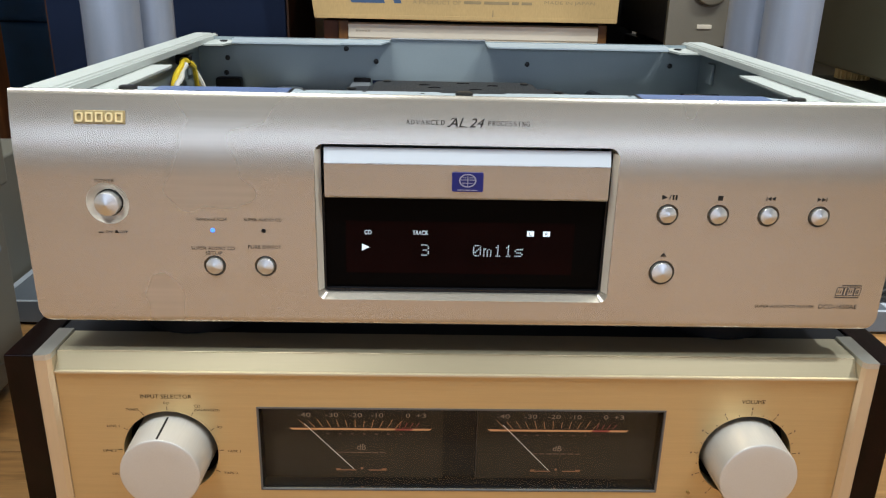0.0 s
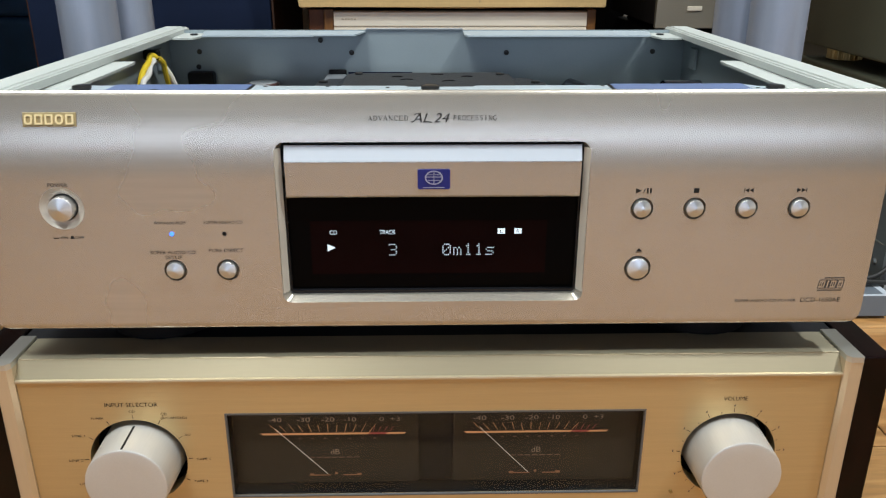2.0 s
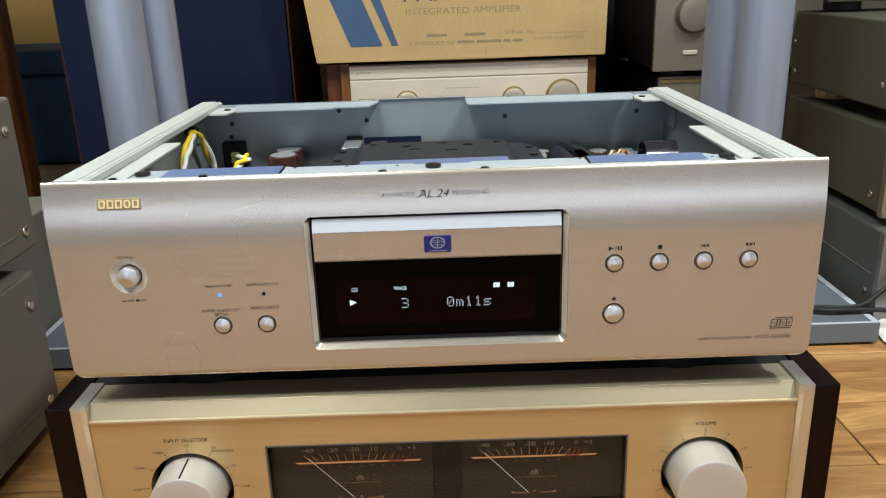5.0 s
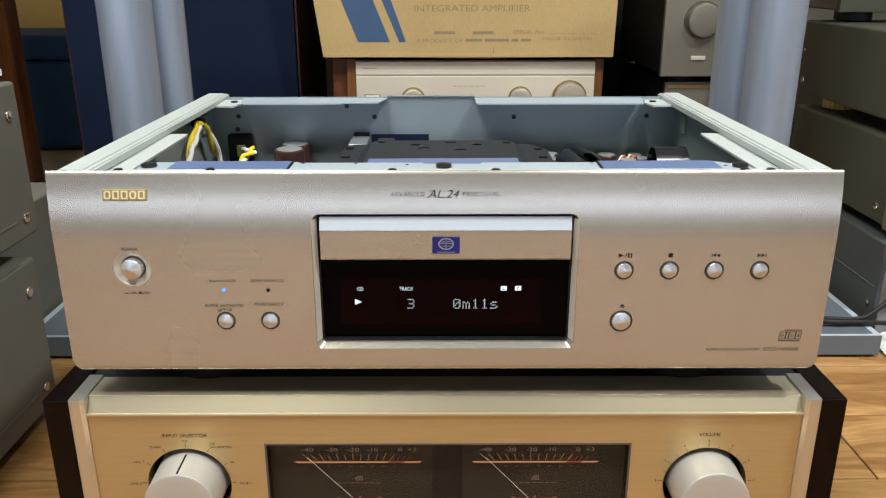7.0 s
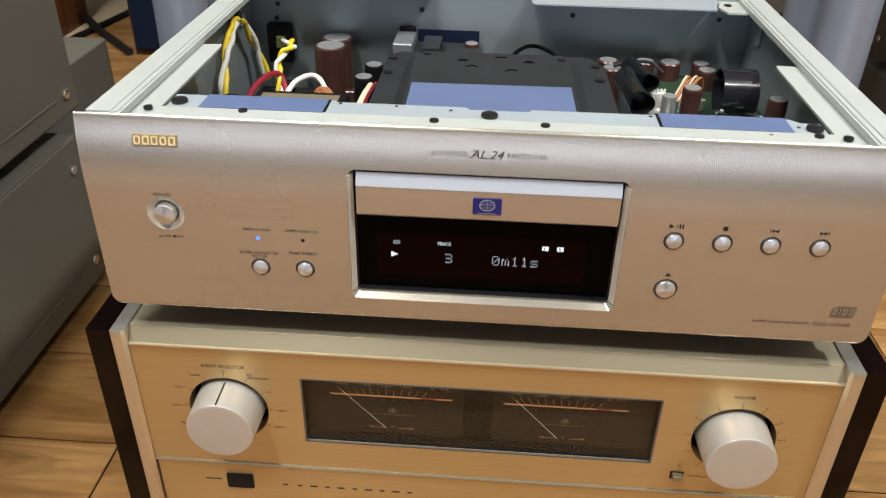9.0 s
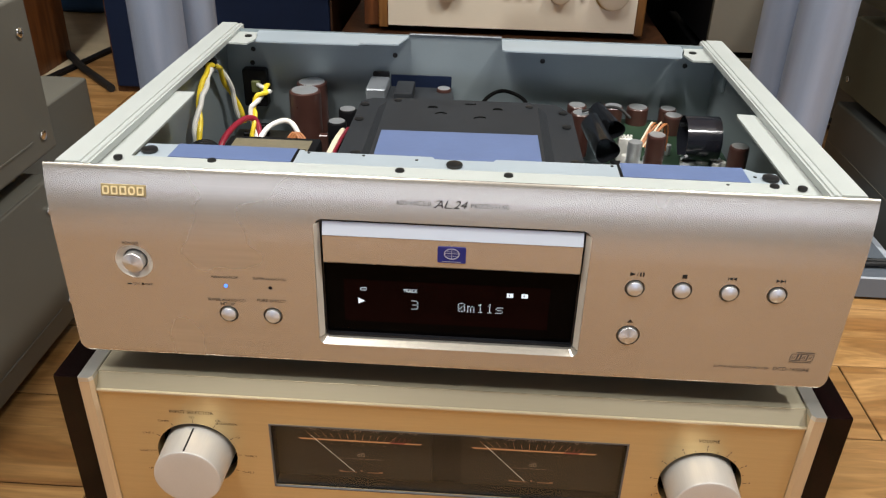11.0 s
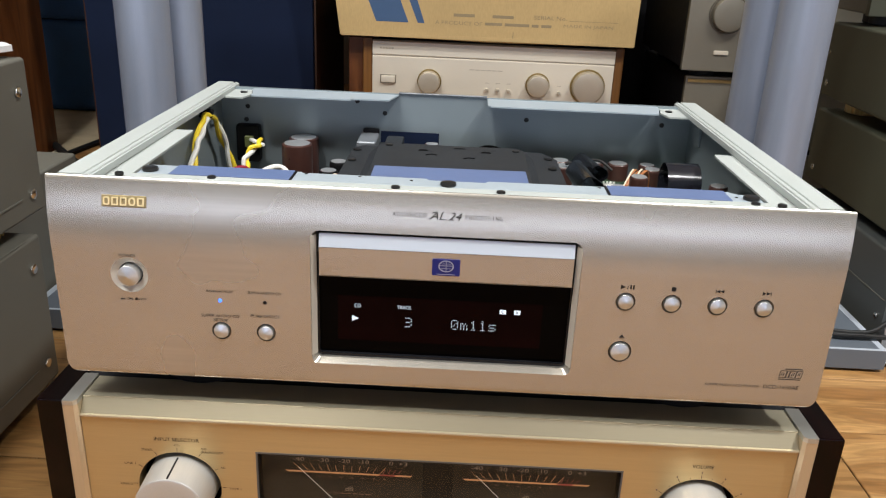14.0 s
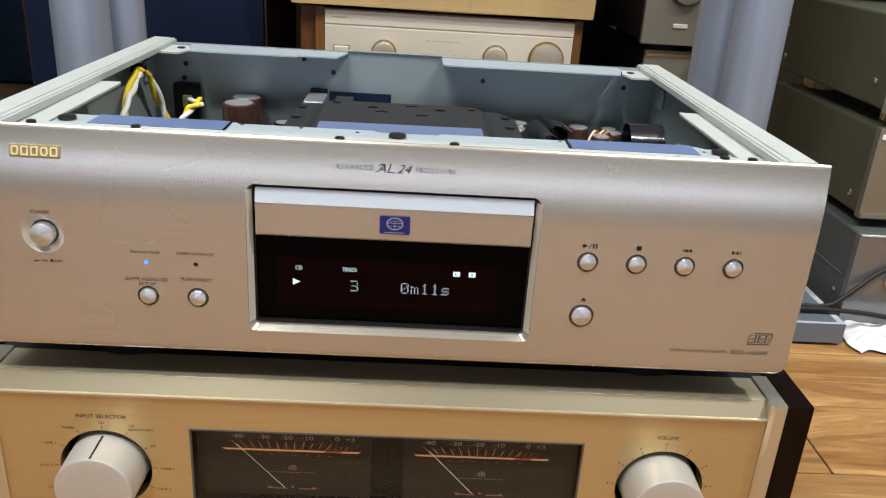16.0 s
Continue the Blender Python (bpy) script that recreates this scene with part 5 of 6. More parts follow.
part("attenuator_button", box(0.1270, 0.1332, -0.0040, 0.004, 0.1166, 0.1212, 0.0004, 1), M_GOLDLIGHT, amp, "small square gold button")
part("button_gap", frame_ring(rect(0.1258, 0.1342, 0.1156, 0.1220), rect(0.1269, 0.1333, 0.1165, 0.1213), "xz", -0.0003, 0.001), M_BLACK, amp, "dark gap round the button")
part("indicator_lamp", cyl(0.1304, -0.0004, 0.1286, 0.0009, 0.002, "y", 14), M_DULLGILT, amp, "tiny unlit lamp")


# ---- amplifier in the back, with its carton ----
def round_knob(x, y, z, r, out, material, parent, collar=None):
    prof = [(r, 0.004), (r, -out + 0.003), (r * 0.95, -out + 0.0008), (r * 0.86, -out), (r * 0.4, -out - 0.0004)]
    rings = [[(x + q * math.cos(2 * math.pi * i / 40), y + d, z + q * math.sin(2 * math.pi * i / 40)) for i in range(40)] for q, d in prof]
    k = part("knob", loft(rings), material, parent, "round turned knob")
    if collar:
        part("collar", frame_ring(disc(x, z, r * 1.12, 36), disc(x, z, r * 1.005, 36), "xz", y - 0.003, y + 0.001), collar, k, "thin gilt ring round the knob")
    return k


pre = thing("integrated_amplifier", "ivory integrated amplifier with wooden cheeks under a carton", "amplifier", at=pose(0.058, 1.2, 0.155))
PY = 1.03
part("body", box(-0.150, 0.267, PY + 0.012, 1.40, 0.165, 0.2985, 0.002), M_AMPTOP, pre, "dark steel body")
part("front_panel", prism([(PY, 0.168), (PY, 0.2735), (PY + 0.0015, 0.2750), (PY + 0.0015, 0.2765), (PY - 0.001, 0.2775), (PY - 0.001, 0.2990), (PY + 0.002, 0.3010), (PY + 0.015, 0.3010), (PY + 0.015, 0.168)], "yz", -0.1528, 0.2697), M_PALEFRONT, pre, "ivory champagne metal front with a raised upper band")
for x0, x1 in ((-0.1698, -0.1532), (0.2701, 0.2856)):
    part("wooden_cheek", box(x0, x1, PY + 0.003, 1.40, 0.163, 0.3040, 0.002), M_OAKSIDE, pre, "orange-brown wooden side cheek")
part("inner_side_board", box(-0.1965, -0.1702, PY + 0.016, 1.40, 0.163, 0.3030, 0.002), M_MAHOGANY, pre, "darker brown wooden board behind the cheek")
for x, z, r in ((-0.0522, 0.2340, 0.0190), (0.1386, 0.2355, 0.0190), (0.2262, 0.2365, 0.0275)):
    round_knob(x, PY, z, r, 0.020, M_KNOBPALE, pre, M_DULLGILT)
part("power_key", box(-0.1372, -0.1125, PY - 0.006, PY + 0.002, 0.2290, 0.2410, 0.002), M_PALEFRONT, pre, "ivory power key")
part("key_gap", frame_ring(rect(-0.1388, -0.1109, 0.2275, 0.2425), rect(-0.1374, -0.1123, 0.2288, 0.2412), "xz", PY - 0.0006, PY + 0.001), M_BRONZE, pre, "darker frame of the key")
for x in (0.0499, 0.0690, 0.0881, 0.1771):
    round_knob(x, PY, 0.2235, 0.0032, 0.006, M_KNOBPALE, pre)
    part("print", card([rect(x - 0.0035, x + 0.0035, 0.2348, 0.2357)], PY - 0.0003), M_FAINT, pre)
part("print", card([rect(0.018 + 0.010 * k, 0.026 + 0.010 * k, 0.2563, 0.2577) for k in range(6)], PY - 0.0003), M_FAINT, pre)
part("print", card([rect(-0.140 + 0.005 * k, -0.1362 + 0.005 * k, 0.2870, 0.2895) for k in range(5)], PY - 0.0013), M_FAINT, pre)
for x in (-0.12, 0.24):
    for y in (1.08, 1.34):
        part("foot", cyl(x, y, 0.1605, 0.022, 0.011, "z", 24, 0.002), M_BLACK, pre, "round black foot")

stand = thing("low_wooden_stand", "low dark wooden stand under the ivory amplifier", "stand", at=pose(0.058, 1.2, 0))
part("top_board", box(-0.235, 0.33, 1.02, 1.45, 0.133, 0.1548, 0.002), M_WALNUT, stand)
for x in (-0.225, 0.305):
    part("side_board", box(x, x + 0.018, 1.03, 1.44, 0.0, 0.1328, 0.001, 1), M_WALNUT, stand)

carton = thing("cardboard_carton", "brown cardboard carton with blue stripes on the ivory amplifier", "carton", at=pose(0.045, 1.2, 0.3075))
CB, CY = 0.3078, 1.016
CARTON_BULGE = ((CB, 0.0), (CB + 0.002, 0.002), (CB + 0.05, 0.003), (CB + 0.15, 0.005), (CB + 0.235, 0.002), (CB + 0.24, 0.0))


def carton_walls():
    """A worn box: sides bulge slightly and the lower edge sags."""
    secs = []
    for z, g in CARTON_BULGE:
        x0, x1 = -0.2040 - g * 1.5 - (z - CB) * 0.10, 0.2950 + g
        y0, y1 = CY - g * 0.4, 1.44
        ring = []
        for i in range(12):
            f = i / 11
            ring.append((x0 + (x1 - x0) * f, y0 - 0.0015 * math.sin(math.pi * f) * (g > 0), z + (0.0012 * math.sin(9 * f) if z < CB + 0.001 else 0)))
        ring += [(x1, y1, z), (x0, y1, z)]
        secs.append(ring)
    return loft(secs)


part("carton_shell", carton_walls(), M_CARD, carton, "worn brown corrugated cardboard")
part("lower_tape", box(-0.2035, 0.2945, CY - 0.0032, CY - 0.0026, CB + 0.0010, CB + 0.0075, 0.0003, 1), M_CARD, carton, "paper tape along the lower edge")



def on_carton(x, z):
    """Depth of the carton's bulging front at a place."""
    g = float(np.interp(z, [a for a, b in CARTON_BULGE], [b for a, b in CARTON_BULGE]))
    x0, x1 = -0.2040 - g * 1.5 - (z - CB) * 0.10, 0.2950 + g
    return CY - 0.4 * g - 0.0015 * math.sin(math.pi * (x - x0) / (x1 - x0)) - 0.00025


def laid(bm):
    """Lays a flat print on the bulging front."""
    for v in bm.verts:
        v.co.y = on_carton(v.co.x, v.co.z)
    return bm


def carton_print(body, x, z, height, width, material):
    ob = writing("print", body, x, CY, z, height, width, material, carton)
    for v in ob.data.vertices:
        v.co.y = on_carton(v.co.x, v.co.z)


def stripe(xb0, xb1, xt0, xt1, z0, z1):
    bm = bmesh.new()
    rows = []
    for q in range(9):
        f = q / 8
        z = z0 + (z1 - z0) * f
        rows.append([bm.verts.new((a + (b - a) * f, CY, z)) for a, b in ((xb0, xt0), (xb1, xt1))])
    for a, b in zip(rows, rows[1:]):
        bm.faces.new((a[0], a[1], b[1], b[0]))
    return laid(bm)


k = (0.46 - 0.3343) / (0.4165 - 0.3343)
part("stripe", stripe(-0.1455, -0.0902, -0.1455 - 0.0325 * k, -0.0902 - 0.0330 * k, 0.3343, 0.46), M_CARDBLUE, carton, "wide slanting blue stripe")
part("stripe", stripe(-0.0745, -0.0628, -0.0745 - 0.0342 * k, -0.0628 - 0.0292 * k, 0.3343, 0.46), M_CARDBLUE, carton, "narrow slanting blue stripe")
carton_print("PMA-1500R", 0.0520, 0.4185, 0.0230, 0.205, M_CARDNAVY)
carton_print("INTEGRATED AMPLIFIER", 0.0515, 0.3905, 0.0105, 0.198, M_CARDINK)
carton_print("A PRODUCT OF", -0.0050, 0.3370, 0.0062, 0.080, M_CARDINK)
for a, b in ((0.0400, 0.0690), (0.0735, 0.1150), (0.1195, 0.1310), (0.1355, 0.1530)):
    part("print_bar", laid(card([rect(a, b, 0.3353, 0.3400)], CY)), M_CARDINK, carton, "faint printed bar")
carton_print("MADE IN JAPAN", 0.2155, 0.3392, 0.0062, 0.084, M_CARDINK)
for a in (-0.014, 0.052):
    part("print_bar", laid(card([rect(a, a + 0.036, 0.3475, 0.3525)], CY)), M_CARDINK, carton, "faint printed bar")
carton_print("SERIAL No.", 0.1500, 0.3515, 0.0062, 0.055, M_CARDINK)
part("print_line", laid(card([rect(0.182, 0.265, 0.3478, 0.3484)], CY)), M_CARDINK, carton)
part("tear", laid(card([rect(0.088, 0.0895, 0.312, 0.326)], CY)), M_CARDINK, carton)

# ---- loudspeakers and stands ----


def speaker(name, label, x0, x1, y0, y1, z1, veneer):
    t = thing(name, label, "loudspeaker", at=pose((x0 + x1) / 2, (y0 + y1) / 2, 0))
    part("cabinet", box(x0, x1, y0 + 0.022, y1, 0.0, z1, 0.004), veneer, t, "veneered cabinet")
    part("grille", box(x0 + 0.004, x1 - 0.004, y0, y0 + 0.020, 0.012, z1 - 0.012, 0.004), M_NAVY, t, "dark navy cloth grille")
    part("front_edge", frame_ring(rect(x0, x1, 0.0, z1), rect(x0 + 0.0035, x1 - 0.0035, 0.011, z1 - 0.011), "xz", y0 + 0.008, y0 + 0.0218), veneer, t, "veneered front edge")
    return t


speaker("floor_loudspeaker", "tall walnut floor loudspeaker with a dark navy grille", -0.690, -0.265, 1.10, 1.46, 0.95, M_WALNUT)
speaker("floor_loudspeaker", "dark reddish walnut loudspeaker cabinet seen from its side", -1.26, -0.868, 0.86, 1.30, 0.85, M_MAHOGANY)
# black block added as the deep shade between the carton and the far stack
shade_block = thing("dark_backing", "black block added to darken the gap behind the carton", "cabinet", at=pose(-0.1, 1.6, 0))
part("dark_block", box(-0.236, 0.45, 1.52, 1.90, 0.0, 0.80, 0.003), M_BLACK, shade_block)


def speaker_stand(x, label):
    t = thing("speaker_stand", label, "speaker stand", "pair of speaker stands", at=pose(x, 0.615, 0))
    part("base_plate", box(x - 0.138, x + 0.138, 0.472, 0.760, 0.004, 0.0302, 0.0012, 2), M_STANDBASE, t, "thick slate-grey base plate")
    # paler strips along the side and front edges of the plate
    for q0, q1 in ((x - 0.1368, x - 0.1290), (x + 0.1290, x + 0.1368)):
        part("edge_strip", box(q0, q1, 0.4770, 0.7588, 0.0300, 0.0306, 0.0002, 1), M_STANDEDGE, t, "pale strip along the edge")
    part("edge_strip", box(x - 0.1372, x + 0.1372, 0.4724, 0.4764, 0.0290, 0.0307, 0.0006, 2), M_STANDEDGE, t, "pale strip along the front edge")
    s = 1 if x > 0 else -1
    for dx, y, r in ((0.0163, 0.610, 0.0325), (-0.0092, 0.6690, 0.0290)):
        part("pillar", cyl(x + s * dx, y, 0.340, r, 0.617, "z", 48), M_STANDGREY, t, "round blue-grey steel pillar")
    part("top_plate", box(x - 0.10, x + 0.10, 0.52, 0.72, 0.6488, 0.655, 0.001, 1), M_STANDBASE, t)
    for dx in (-0.12, 0.12):
        for y in (0.49, 0.742):
            part("spike", cyl(x + dx, y, 0.002, 0.008, 0.004, "z", 16), M_BRASS, t, "small floor spike")
    return t


speaker_stand(-0.374, "blue-grey speaker stand on a slate base before the navy loudspeaker")
speaker_stand(0.397, "blue-grey speaker stand on a slate base beside stacked components")


# ---- stacks of components ----
def component(name, label, x0, x1, y0, y1, z0, z1, side, front, feet=0.012, group="", fy=None, gold=False):
    """A hi-fi component: steel case with a pressed line, front plate, screws and feet."""
    t = thing(name, label, "audio component", group, at=pose((x0 + x1) / 2, (y0 + y1) / 2, z0))
    b = z0 + feet
    part("case", box(x0 + 0.003, x1 - 0.003, y0 + 0.012, y1, b, z1, 0.004, 3), side, t, "painted steel case")
    part("front_plate", box(x0, x1, y0, y0 + 0.0118, b - 0.002, z1 + 0.001, 0.002), front, t, "metal front plate")
    for x in (x0 + 0.05, x1 - 0.05):
        for y in (y0 + 0.05, y1 - 0.05):
            f = part("foot", cyl(x, y, z0 + feet / 2 + 0.0002, 0.022, feet, "z", 28, 0.0015), M_BRASS if gold else M_RUBBER, t, "round foot")
            if gold:
                for i in range(18):
                    a = 2 * math.pi * i / 18
                    part("flute", cyl(x + 0.022 * math.cos(a), y + 0.022 * math.sin(a), z0 + feet / 2, 0.0022, feet * 0.9, "z", 6), M_BRASS, f)
    return t


def side_details(t, x, y0, y1, z0, z1, face, line=True):
    s = 1 if face == "right" else -1
    for y, z in ((y1 - 0.016, z1 - 0.030), (y1 - 0.016, z0 + 0.022), (y0 + 0.05, z1 - 0.03), (y0 + 0.05, z0 + 0.022)):
        screw(x, y, z, 0.0052, 0.0030, t, M_CHROMESCREW, face)
    if line:
        part("pressed_line", box(min(x, x + s * 0.0012), max(x, x + s * 0.0012), y0 + 0.03, y1 - 0.035, z0 + 0.020, z0 + 0.0226, 0.0005, 1), M_GREY, t, "pressed line along the side")


# stack standing on the floor to one side, seen from the side
LX = -0.412
u = component("audio_component", "grey-brown steel audio component on the floor, seen from the side", LX - 0.44, LX, -0.02, 0.350, 0.0, 0.178, M_GREY, M_BRONZE, 0.016, "components stacked on the floor")
side_details(u, LX - 0.003, -0.02, 0.343, 0.02, 0.178, "right")
part("lit_edge", box(LX - 0.010, LX - 0.0032, 0.0, 0.325, 0.1778, 0.1792, 0.0005, 1), M_GREY, u)
u = component("audio_component", "grey-brown steel audio component stacked on another", LX - 0.44, LX - 0.002, 0.00, 0.374, 0.1795, 0.350, M_GREY, M_BRONZE, 0.0177, "components stacked on the floor", gold=True)
side_details(u, LX - 0.005, 0.00, 0.366, 0.197, 0.350, "right")
component("audio_component", "grey steel component standing behind the stack", -0.95, -0.5135, 0.36, 0.655, 0.0, 0.178, M_GREY, M_BRONZE, 0.006, "components on the floor")
sheet = thing("folded_paper", "bundle of white folded paper lying on the stacked component", "paper", at=pose(LX - 0.1, 0.2, 0.351))
paper = part("sheet", prism([(LX - 0.30, 0.05), (LX - 0.055, 0.08), (-0.437, 0.320), (-0.423, 0.365), (-0.438, 0.380), (LX - 0.30, 0.392)], "xy", 0.3512, 0.3618), M_PAPER, sheet)
for v in paper.data.vertices:  # its loose corner curls up
    if v.co.x > -0.45 and v.co.z < 0.355:
        v.co.z += 0.0050

# stack on the other side: four components
RXS = 0.558
STACK = "stack of four components"
# lowest: grey, with front jacks and a long pressed line
LOWX = 0.551
u = component("audio_component", "lowest dark grey audio component on the floor, with front jacks", LOWX, LOWX + 0.44, 0.519, 0.84, 0.0, 0.1272, M_STACKSIDE, M_STACKFRONT, 0.006, STACK)
screw(LOWX + 0.003, 0.550, 0.042, 0.0042, 0.0024, u, M_CHROMESCREW, "left")
screw(LOWX + 0.003, 0.800, 0.038, 0.0042, 0.0024, u, M_CHROMESCREW, "left")
part("pressed_line", box(LOWX + 0.0018, LOWX + 0.0032, 0.540, 0.83, 0.0655, 0.0675, 0.0005, 1), M_GREY, u, "pressed line along the side")
part("front_edge", box(LOWX + 0.001, LOWX + 0.439, 0.5180, 0.5200, 0.1258, 0.1286, 0.0006, 1), M_STANDEDGE, u, "bright upper edge of the front")
part("lower_edge", box(LOWX + 0.001, LOWX + 0.439, 0.5178, 0.5200, 0.0038, 0.0062, 0.0005, 1), M_EDGEGOLD, u, "pale lower edge of the front")
part("name_strip", box(LOWX + 0.0430, LOWX + 0.0800, 0.5178, 0.5195, 0.1000, 0.1035, 0.0004, 1), M_FAINT, u, "small pale strip on the front")
for q in range(2):
    x = LOWX + 0.050 + q * 0.060
    jack = part("jack", frame_ring(disc(x, 0.0700, 0.0080, 28), disc(x, 0.0700, 0.0046, 28), "xz", 0.5130, 0.5200), M_CHROMESCREW, u, "chromed front jack")
    part("jack_tip", cyl(x, 0.5160, 0.0700, 0.0046, 0.006, "y", 20, 0.0018), M_BUTTON, jack)
# middle: olive, on a dark gap, pale trim and gilt keys
u = component("audio_component", "middle olive audio component with a pale trim and gilt keys", RXS, RXS + 0.44, 0.547, 0.862, 0.1275, 0.2510, M_OLIVE, M_BRONZE, 0.0135, STACK)
screw(RXS + 0.003, 0.583, 0.1625, 0.0048, 0.0026, u, M_CHROMESCREW, "left")
screw(RXS + 0.003, 0.835, 0.1625, 0.0048, 0.0026, u, M_CHROMESCREW, "left")
part("trim_line", box(RXS + 0.0035, RXS + 0.43, 0.5455, 0.548, 0.2390, 0.2450, 0.0006, 1), M_WIREW, u, "pale trim line on the front")
part("lower_lip", box(RXS + 0.001, RXS + 0.439, 0.5450, 0.548, 0.1400, 0.1470, 0.0010, 2), M_BRONZE, u, "rounded lower lip of the front")
for q in range(3):
    x = RXS + 0.0380 + q * 0.055
    key = part("front_key", box(x, x + 0.040, 0.5420, 0.5480, 0.1590, 0.1730, 0.0016), M_BRASS, u, "small gilt key")
    part("key_frame", frame_ring(rect(x - 0.002, x + 0.042, 0.1568, 0.1752), rect(x - 0.0004, x + 0.0404, 0.1586, 0.1734), "xz", 0.5462, 0.5475), M_RECESS, key)
for z in (0.1900, 0.2020, 0.2140, 0.2260):
    part("front_print", card([rect(RXS + 0.040, RXS + 0.046, z, z + 0.006), rect(RXS + 0.054, RXS + 0.075, z + 0.001, z + 0.004)], 0.5466), M_INKGREY, u, "small dark marks on the front")
# upper: olive, on gilt fluted feet
u = component("audio_component", "upper olive audio component on gilt fluted feet", RXS, RXS + 0.44, 0.547, 0.868, 0.2512, 0.3790, M_OLIVE, M_PALEBRONZE, 0.0195, STACK, gold=True)
for y, z in ((0.590, 0.3005), (0.848, 0.2905), (0.855, 0.335), (0.866, 0.318)):
    screw(RXS + 0.003, y, z, 0.0048 if z < 0.305 else 0.0026, 0.0026, u, M_CHROMESCREW, "left")
# topmost: grey, on black feet
u = component("audio_component", "topmost grey audio component of the stack on black feet", RXS + 0.012, RXS + 0.44, 0.785, 0.905, 0.3795, 0.520, M_GREY, M_OLIVE, 0.016, STACK)
screw(RXS + 0.015, 0.815, 0.43, 0.0048, 0.0026, u, M_CHROMESCREW, "left")

# farther stack between the carton and the stand
for z0, z1, lab, y0, x0 in ((0.0, 0.125, "lowest dark component of the far stack", 1.05, 0.402), (0.1255, 0.2605, "champagne-fronted component of the far stack", 1.05, 0.402), (0.2610, 0.465, "silver-brown amplifier with a big knob on the far stack", 1.03, 0.386)):
    u = component("audio_component", lab, x0, x0 + 0.43, y0, y0 + 0.36, z0, z1, M_BLACK, M_BRONZE, 0.014, "far stack of components")
    if z0 > 0.2:
        round_knob(0.4520, y0, 0.3695, 0.0290, 0.016, M_BRONZE, u, M_RECESS)
        part("front_key", box(0.437, 0.462, y0 - 0.003, y0 + 0.001, 0.302, 0.309, 0.001), M_PALEFRONT, u, "small pale key")
    elif z0 > 0.1:
        part("trim_line", box(x0 + 0.004, x0 + 0.42, y0 - 0.0015, y0 + 0.001, z1 - 0.010, z1 - 0.004, 0.0005, 1), M_BRASS, u, "gilt trim line")

# ---- odds and ends at the back ----
bx = thing("storage_box", "dark blue fabric storage box on a beige mat", "storage box", at=pose(-1.0, 1.8, 0.006))
part("shell", box(-1.30, -0.80, 1.66, 1.95, 0.0065, 0.238, 0.02, 3), M_BLUEBOX, bx)
part("lid", box(-1.305, -0.795, 1.655, 1.955, 0.2385, 0.300, 0.015, 3), M_BLUEBOX, bx, "dark blue fabric lid")
mu = thing("mustard_panel", "mustard-coloured cardboard panel leaning behind the blue box", "panel", at=pose(-1.0, 2.0, 0))
part("board", box(-1.50, -0.70, 2.02, 2.06, 0.0, 0.75, 0.004), M_MUSTARD, mu)
mat = thing("floor_mat", "beige woven floor mat with a dark bound edge", "floor mat", at=pose(-1.0, 1.5, 0.0008))
part("woven_sheet", prism([(-1.25, 1.10), (-0.870, 1.10), (-0.820, 1.383), (-0.720, 1.95), (-1.25, 1.95)], "xy", 0.0008, 0.0060), M_MAT, mat)
part("binding", prism([(-0.8698, 1.10), (-0.852, 1.10), (-0.702, 1.95), (-0.7198, 1.95)], "xy", 0.0008, 0.0072), M_BLACK, mat, "dark cloth binding")


def cable(name, label, pts, r):
    return tagged(finish(name, tube(pts, r, 10, 8), M_WIREB), label, "cable")


cable("black_cable", "black cable trailing over the speaker stand base", [(0.36, 0.70, 0.0345), (0.42, 0.545, 0.0345), (0.471, 0.502, 0.0365), (0.515, 0.498, 0.0365), (0.557, 0.498, 0.0345), (0.605, 0.495, 0.0300), (0.70, 0.485, 0.022), (0.9, 0.48, 0.004)], 0.0031)
cable("black_cable", "black cable plugged into the lowest stacked component", [(0.36, 0.69, 0.0345), (0.43, 0.535, 0.0345), (0.480, 0.507, 0.0375), (0.522, 0.503, 0.0395), (0.546, 0.508, 0.0515), (0.574, 0.514, 0.0735), (0.593, 0.515, 0.0865), (0.625, 0.517, 0.100), (0.655, 0.521, 0.098), (0.668, 0.525, 0.080), (0.668, 0.527, 0.0660)], 0.0031)
cable("black_cable", "black cable slung behind the speaker stand", [(0.30, 1.00, 0.10), (0.40, 1.00, 0.085), (0.482, 0.985, 0.080), (0.534, 0.947, 0.080), (0.575, 0.862, 0.080), (0.570, 0.80, 0.05), (0.565, 0.78, 0.006)], 0.0045)
cable("black_cable", "black cable curled on the mat by the wooden cabinet", [(-0.97, 1.26, 0.014), (-0.915, 1.288, 0.014), (-0.892, 1.303, 0.015), (-0.860, 1.274, 0.016), (-0.814, 1.222, 0.010), (-0.767, 1.173, 0.008), (-0.70, 1.10, 0.008)], 0.008)


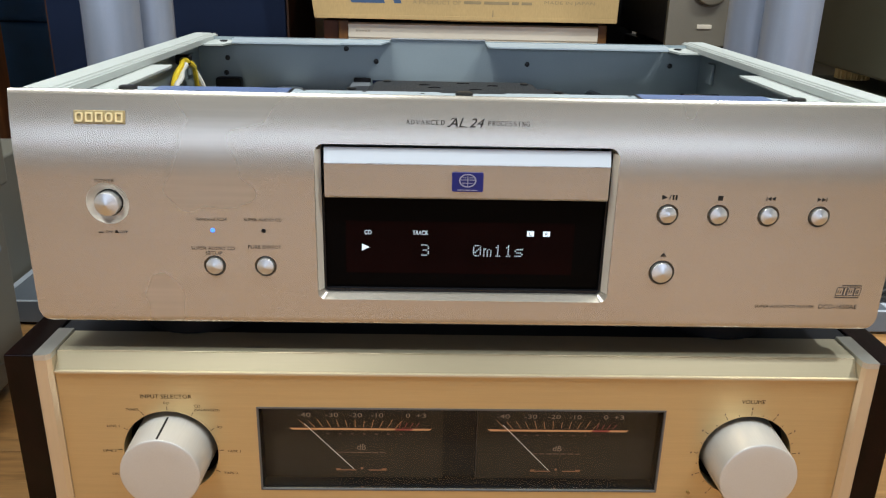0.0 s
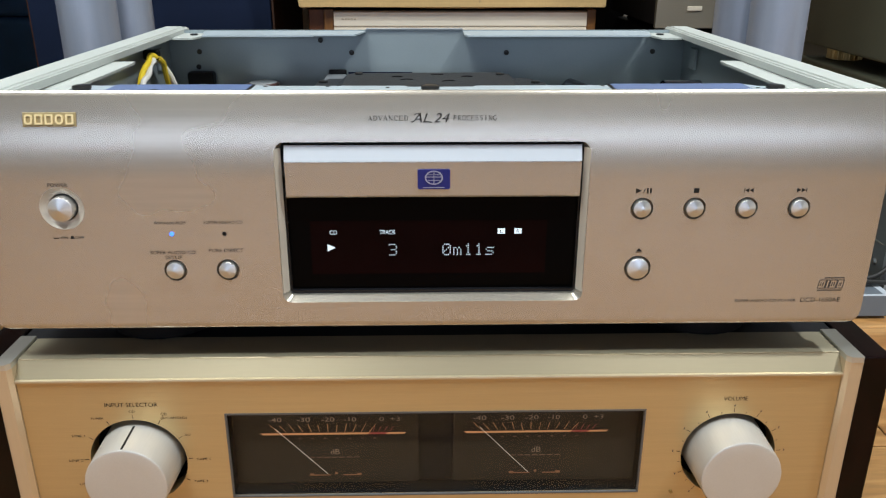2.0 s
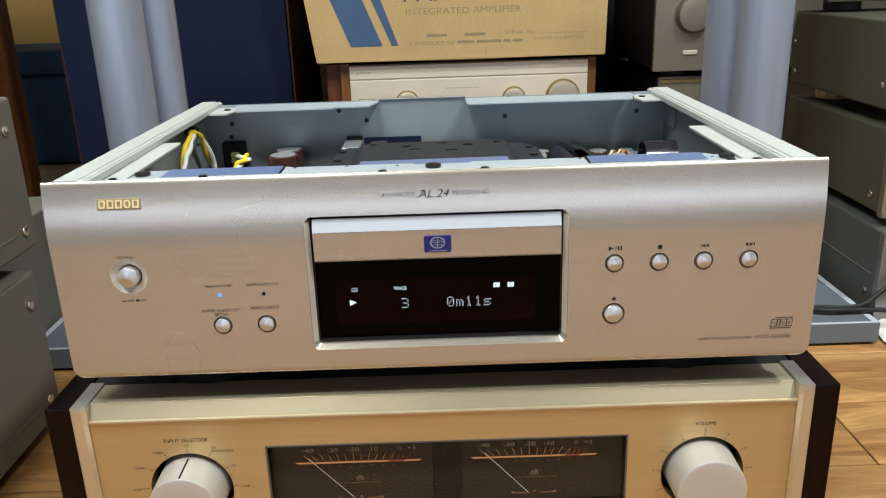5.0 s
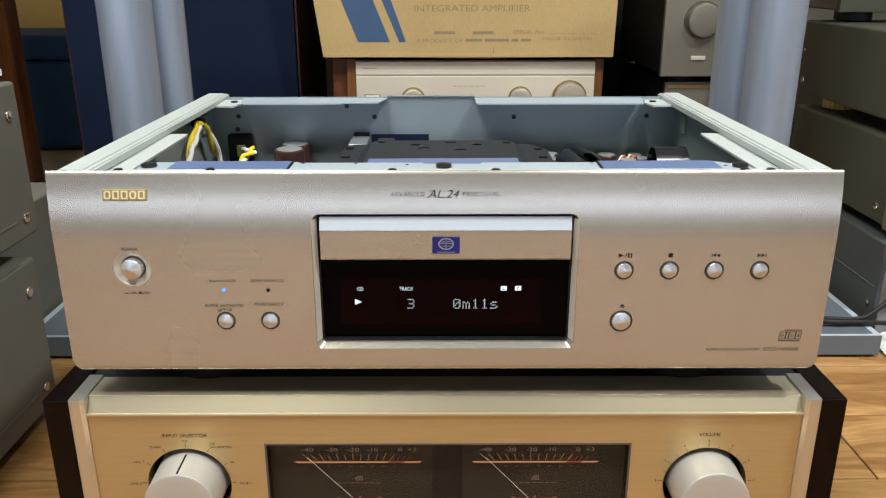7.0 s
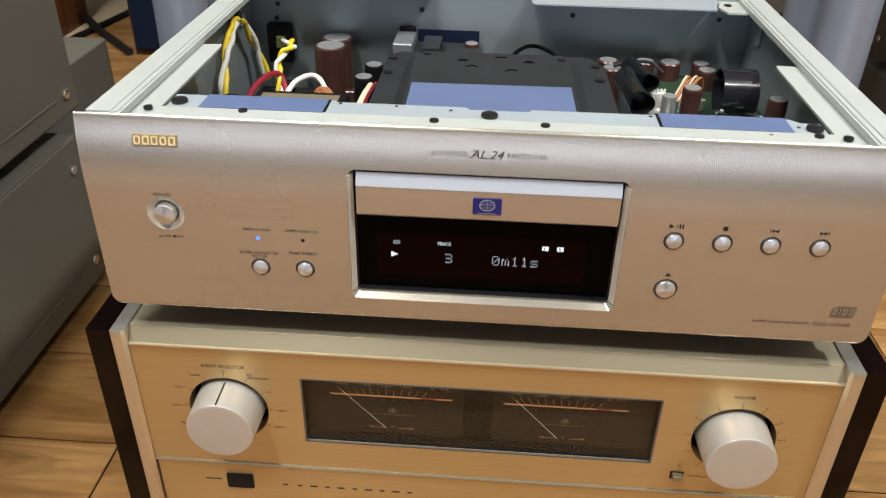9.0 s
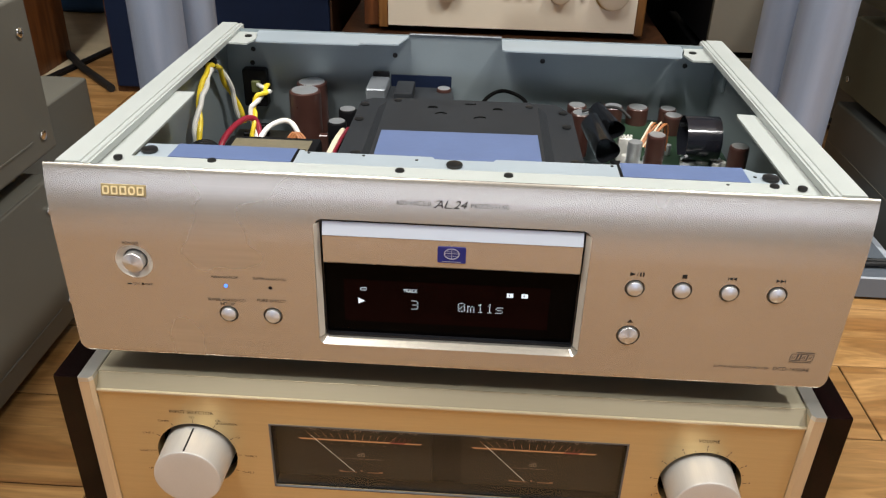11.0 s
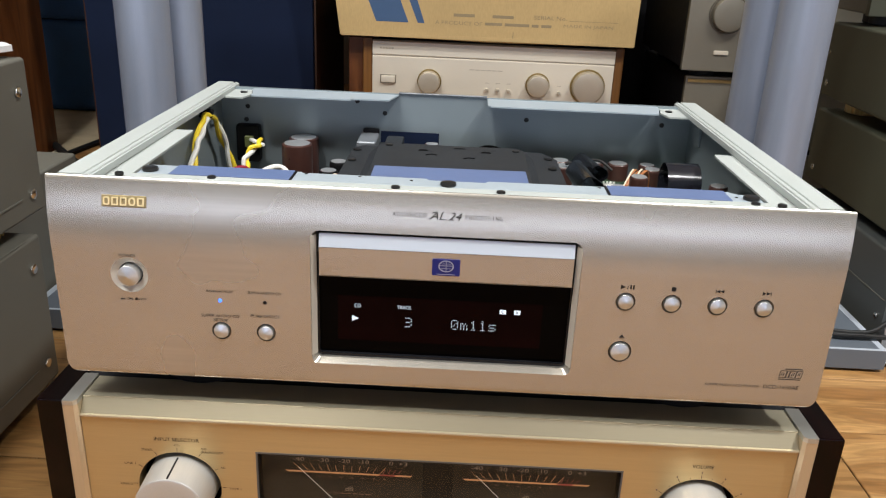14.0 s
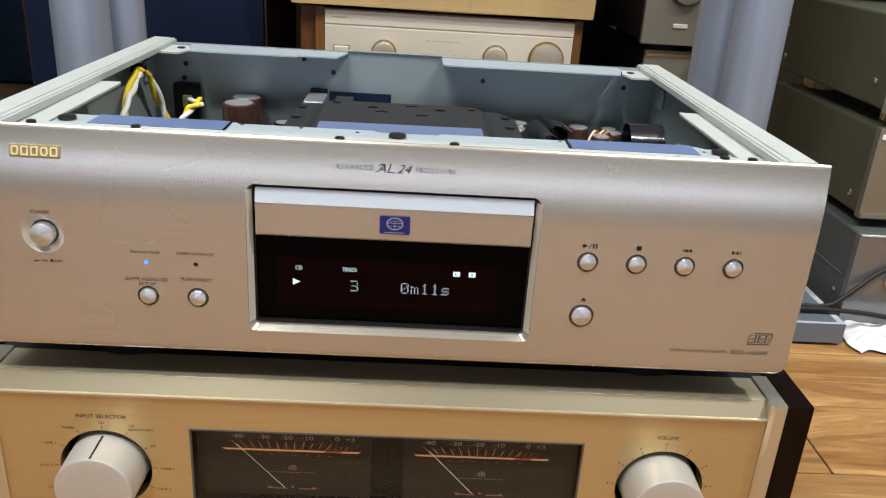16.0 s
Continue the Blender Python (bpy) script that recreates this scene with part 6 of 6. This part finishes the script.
def crumpled():
    """A loosely crumpled cloth with folds and a wavy edge."""
    bm = bmesh.new()
    bmesh.ops.create_grid(bm, x_segments=64, y_segments=30, size=0.5)
    for v in bm.verts:
        u0, v0 = v.co.x, v.co.y
        x, y = u0 * 0.200, v0 * 0.066
        e = max(abs(u0), abs(v0)) * 2
        fold = 1 - abs(noise.noise((x * 34, y * 50, 1.7)))
        h = 0.0105 * (1 - e ** 4) + 0.0095 * (fold - 0.45) * (1 - e ** 6) + 0.0035 * noise.noise((x * 110, y * 110, 5)) * (1 - e ** 8) + 0.0035
        v.co = (0.6455 + x + 0.009 * noise.noise((y * 50, 3, 0)), 0.4880 + y + 0.010 * noise.noise((x * 42, 7, 0)), max(0.0012, h))
    return bm


tagged(finish("white_cloth", crumpled(), M_PAPER), "crumpled white cloth on the floor by the stacked components", "cloth")

# lit discs on the unseen ceiling, one per overhead light, added fills included
for x, y, r in [(row[1], row[2], max(0.16, row[4] / 2 + 0.03)) for row in LAMPS]:
    t = thing("ceiling_disc", "round lit disc on the unseen ceiling for an overhead light", "ceiling lamp", "ceiling lamps", at=pose(x, y, 2.4))
    part("rim", frame_ring(disc(x, y, r, 40), disc(x, y, r - 0.012, 40), "xy", 2.35, 2.3995), M_CEIL, t, "white metal rim")
    part("diffuser", cyl(x, y, 2.372, r - 0.013, 0.02, "z", 40), G_CEIL, t, "glowing round diffuser")

# ---- floor boards: each its own piece ----
PW, GAP = 0.1146, 0.0016
boards = {}


def board_mesh(length):
    key = round(length, 3)
    if key not in boards:
        bm = box(-length / 2 + GAP / 2, length / 2 - GAP / 2, -PW / 2 + GAP / 2, PW / 2 - GAP / 2, -0.0022, 0.0, 0.0007, 1)
        me = bpy.data.meshes.new("floorboard")
        bm.to_mesh(me)
        bm.free()
        me.materials.append(M_FLOOR)
        boards[key] = me
    return boards[key]


LEN = 0.711
y = 0.2230 - PW / 2 - PW * 19
while y < RY1 + PW:
    n = round((y + PW / 2 - 0.2230) / PW)
    shift = -0.304 if n % 2 else 0.0525 + (0.11 if n % 4 > 1 else 0)
    x = shift - LEN * 4
    while x < RX1:
        a, b = max(x, RX0), min(x + LEN, RX1)
        lo, hi = y - PW / 2, y + PW / 2
        if b - a > 0.05 and hi < RY1 and lo > RY0:
            ob = new("floorboard", board_mesh(b - a))
            ob.location = ((a + b) / 2, y, 0)
            ob.parent = floor
        x += LEN
    y += PW
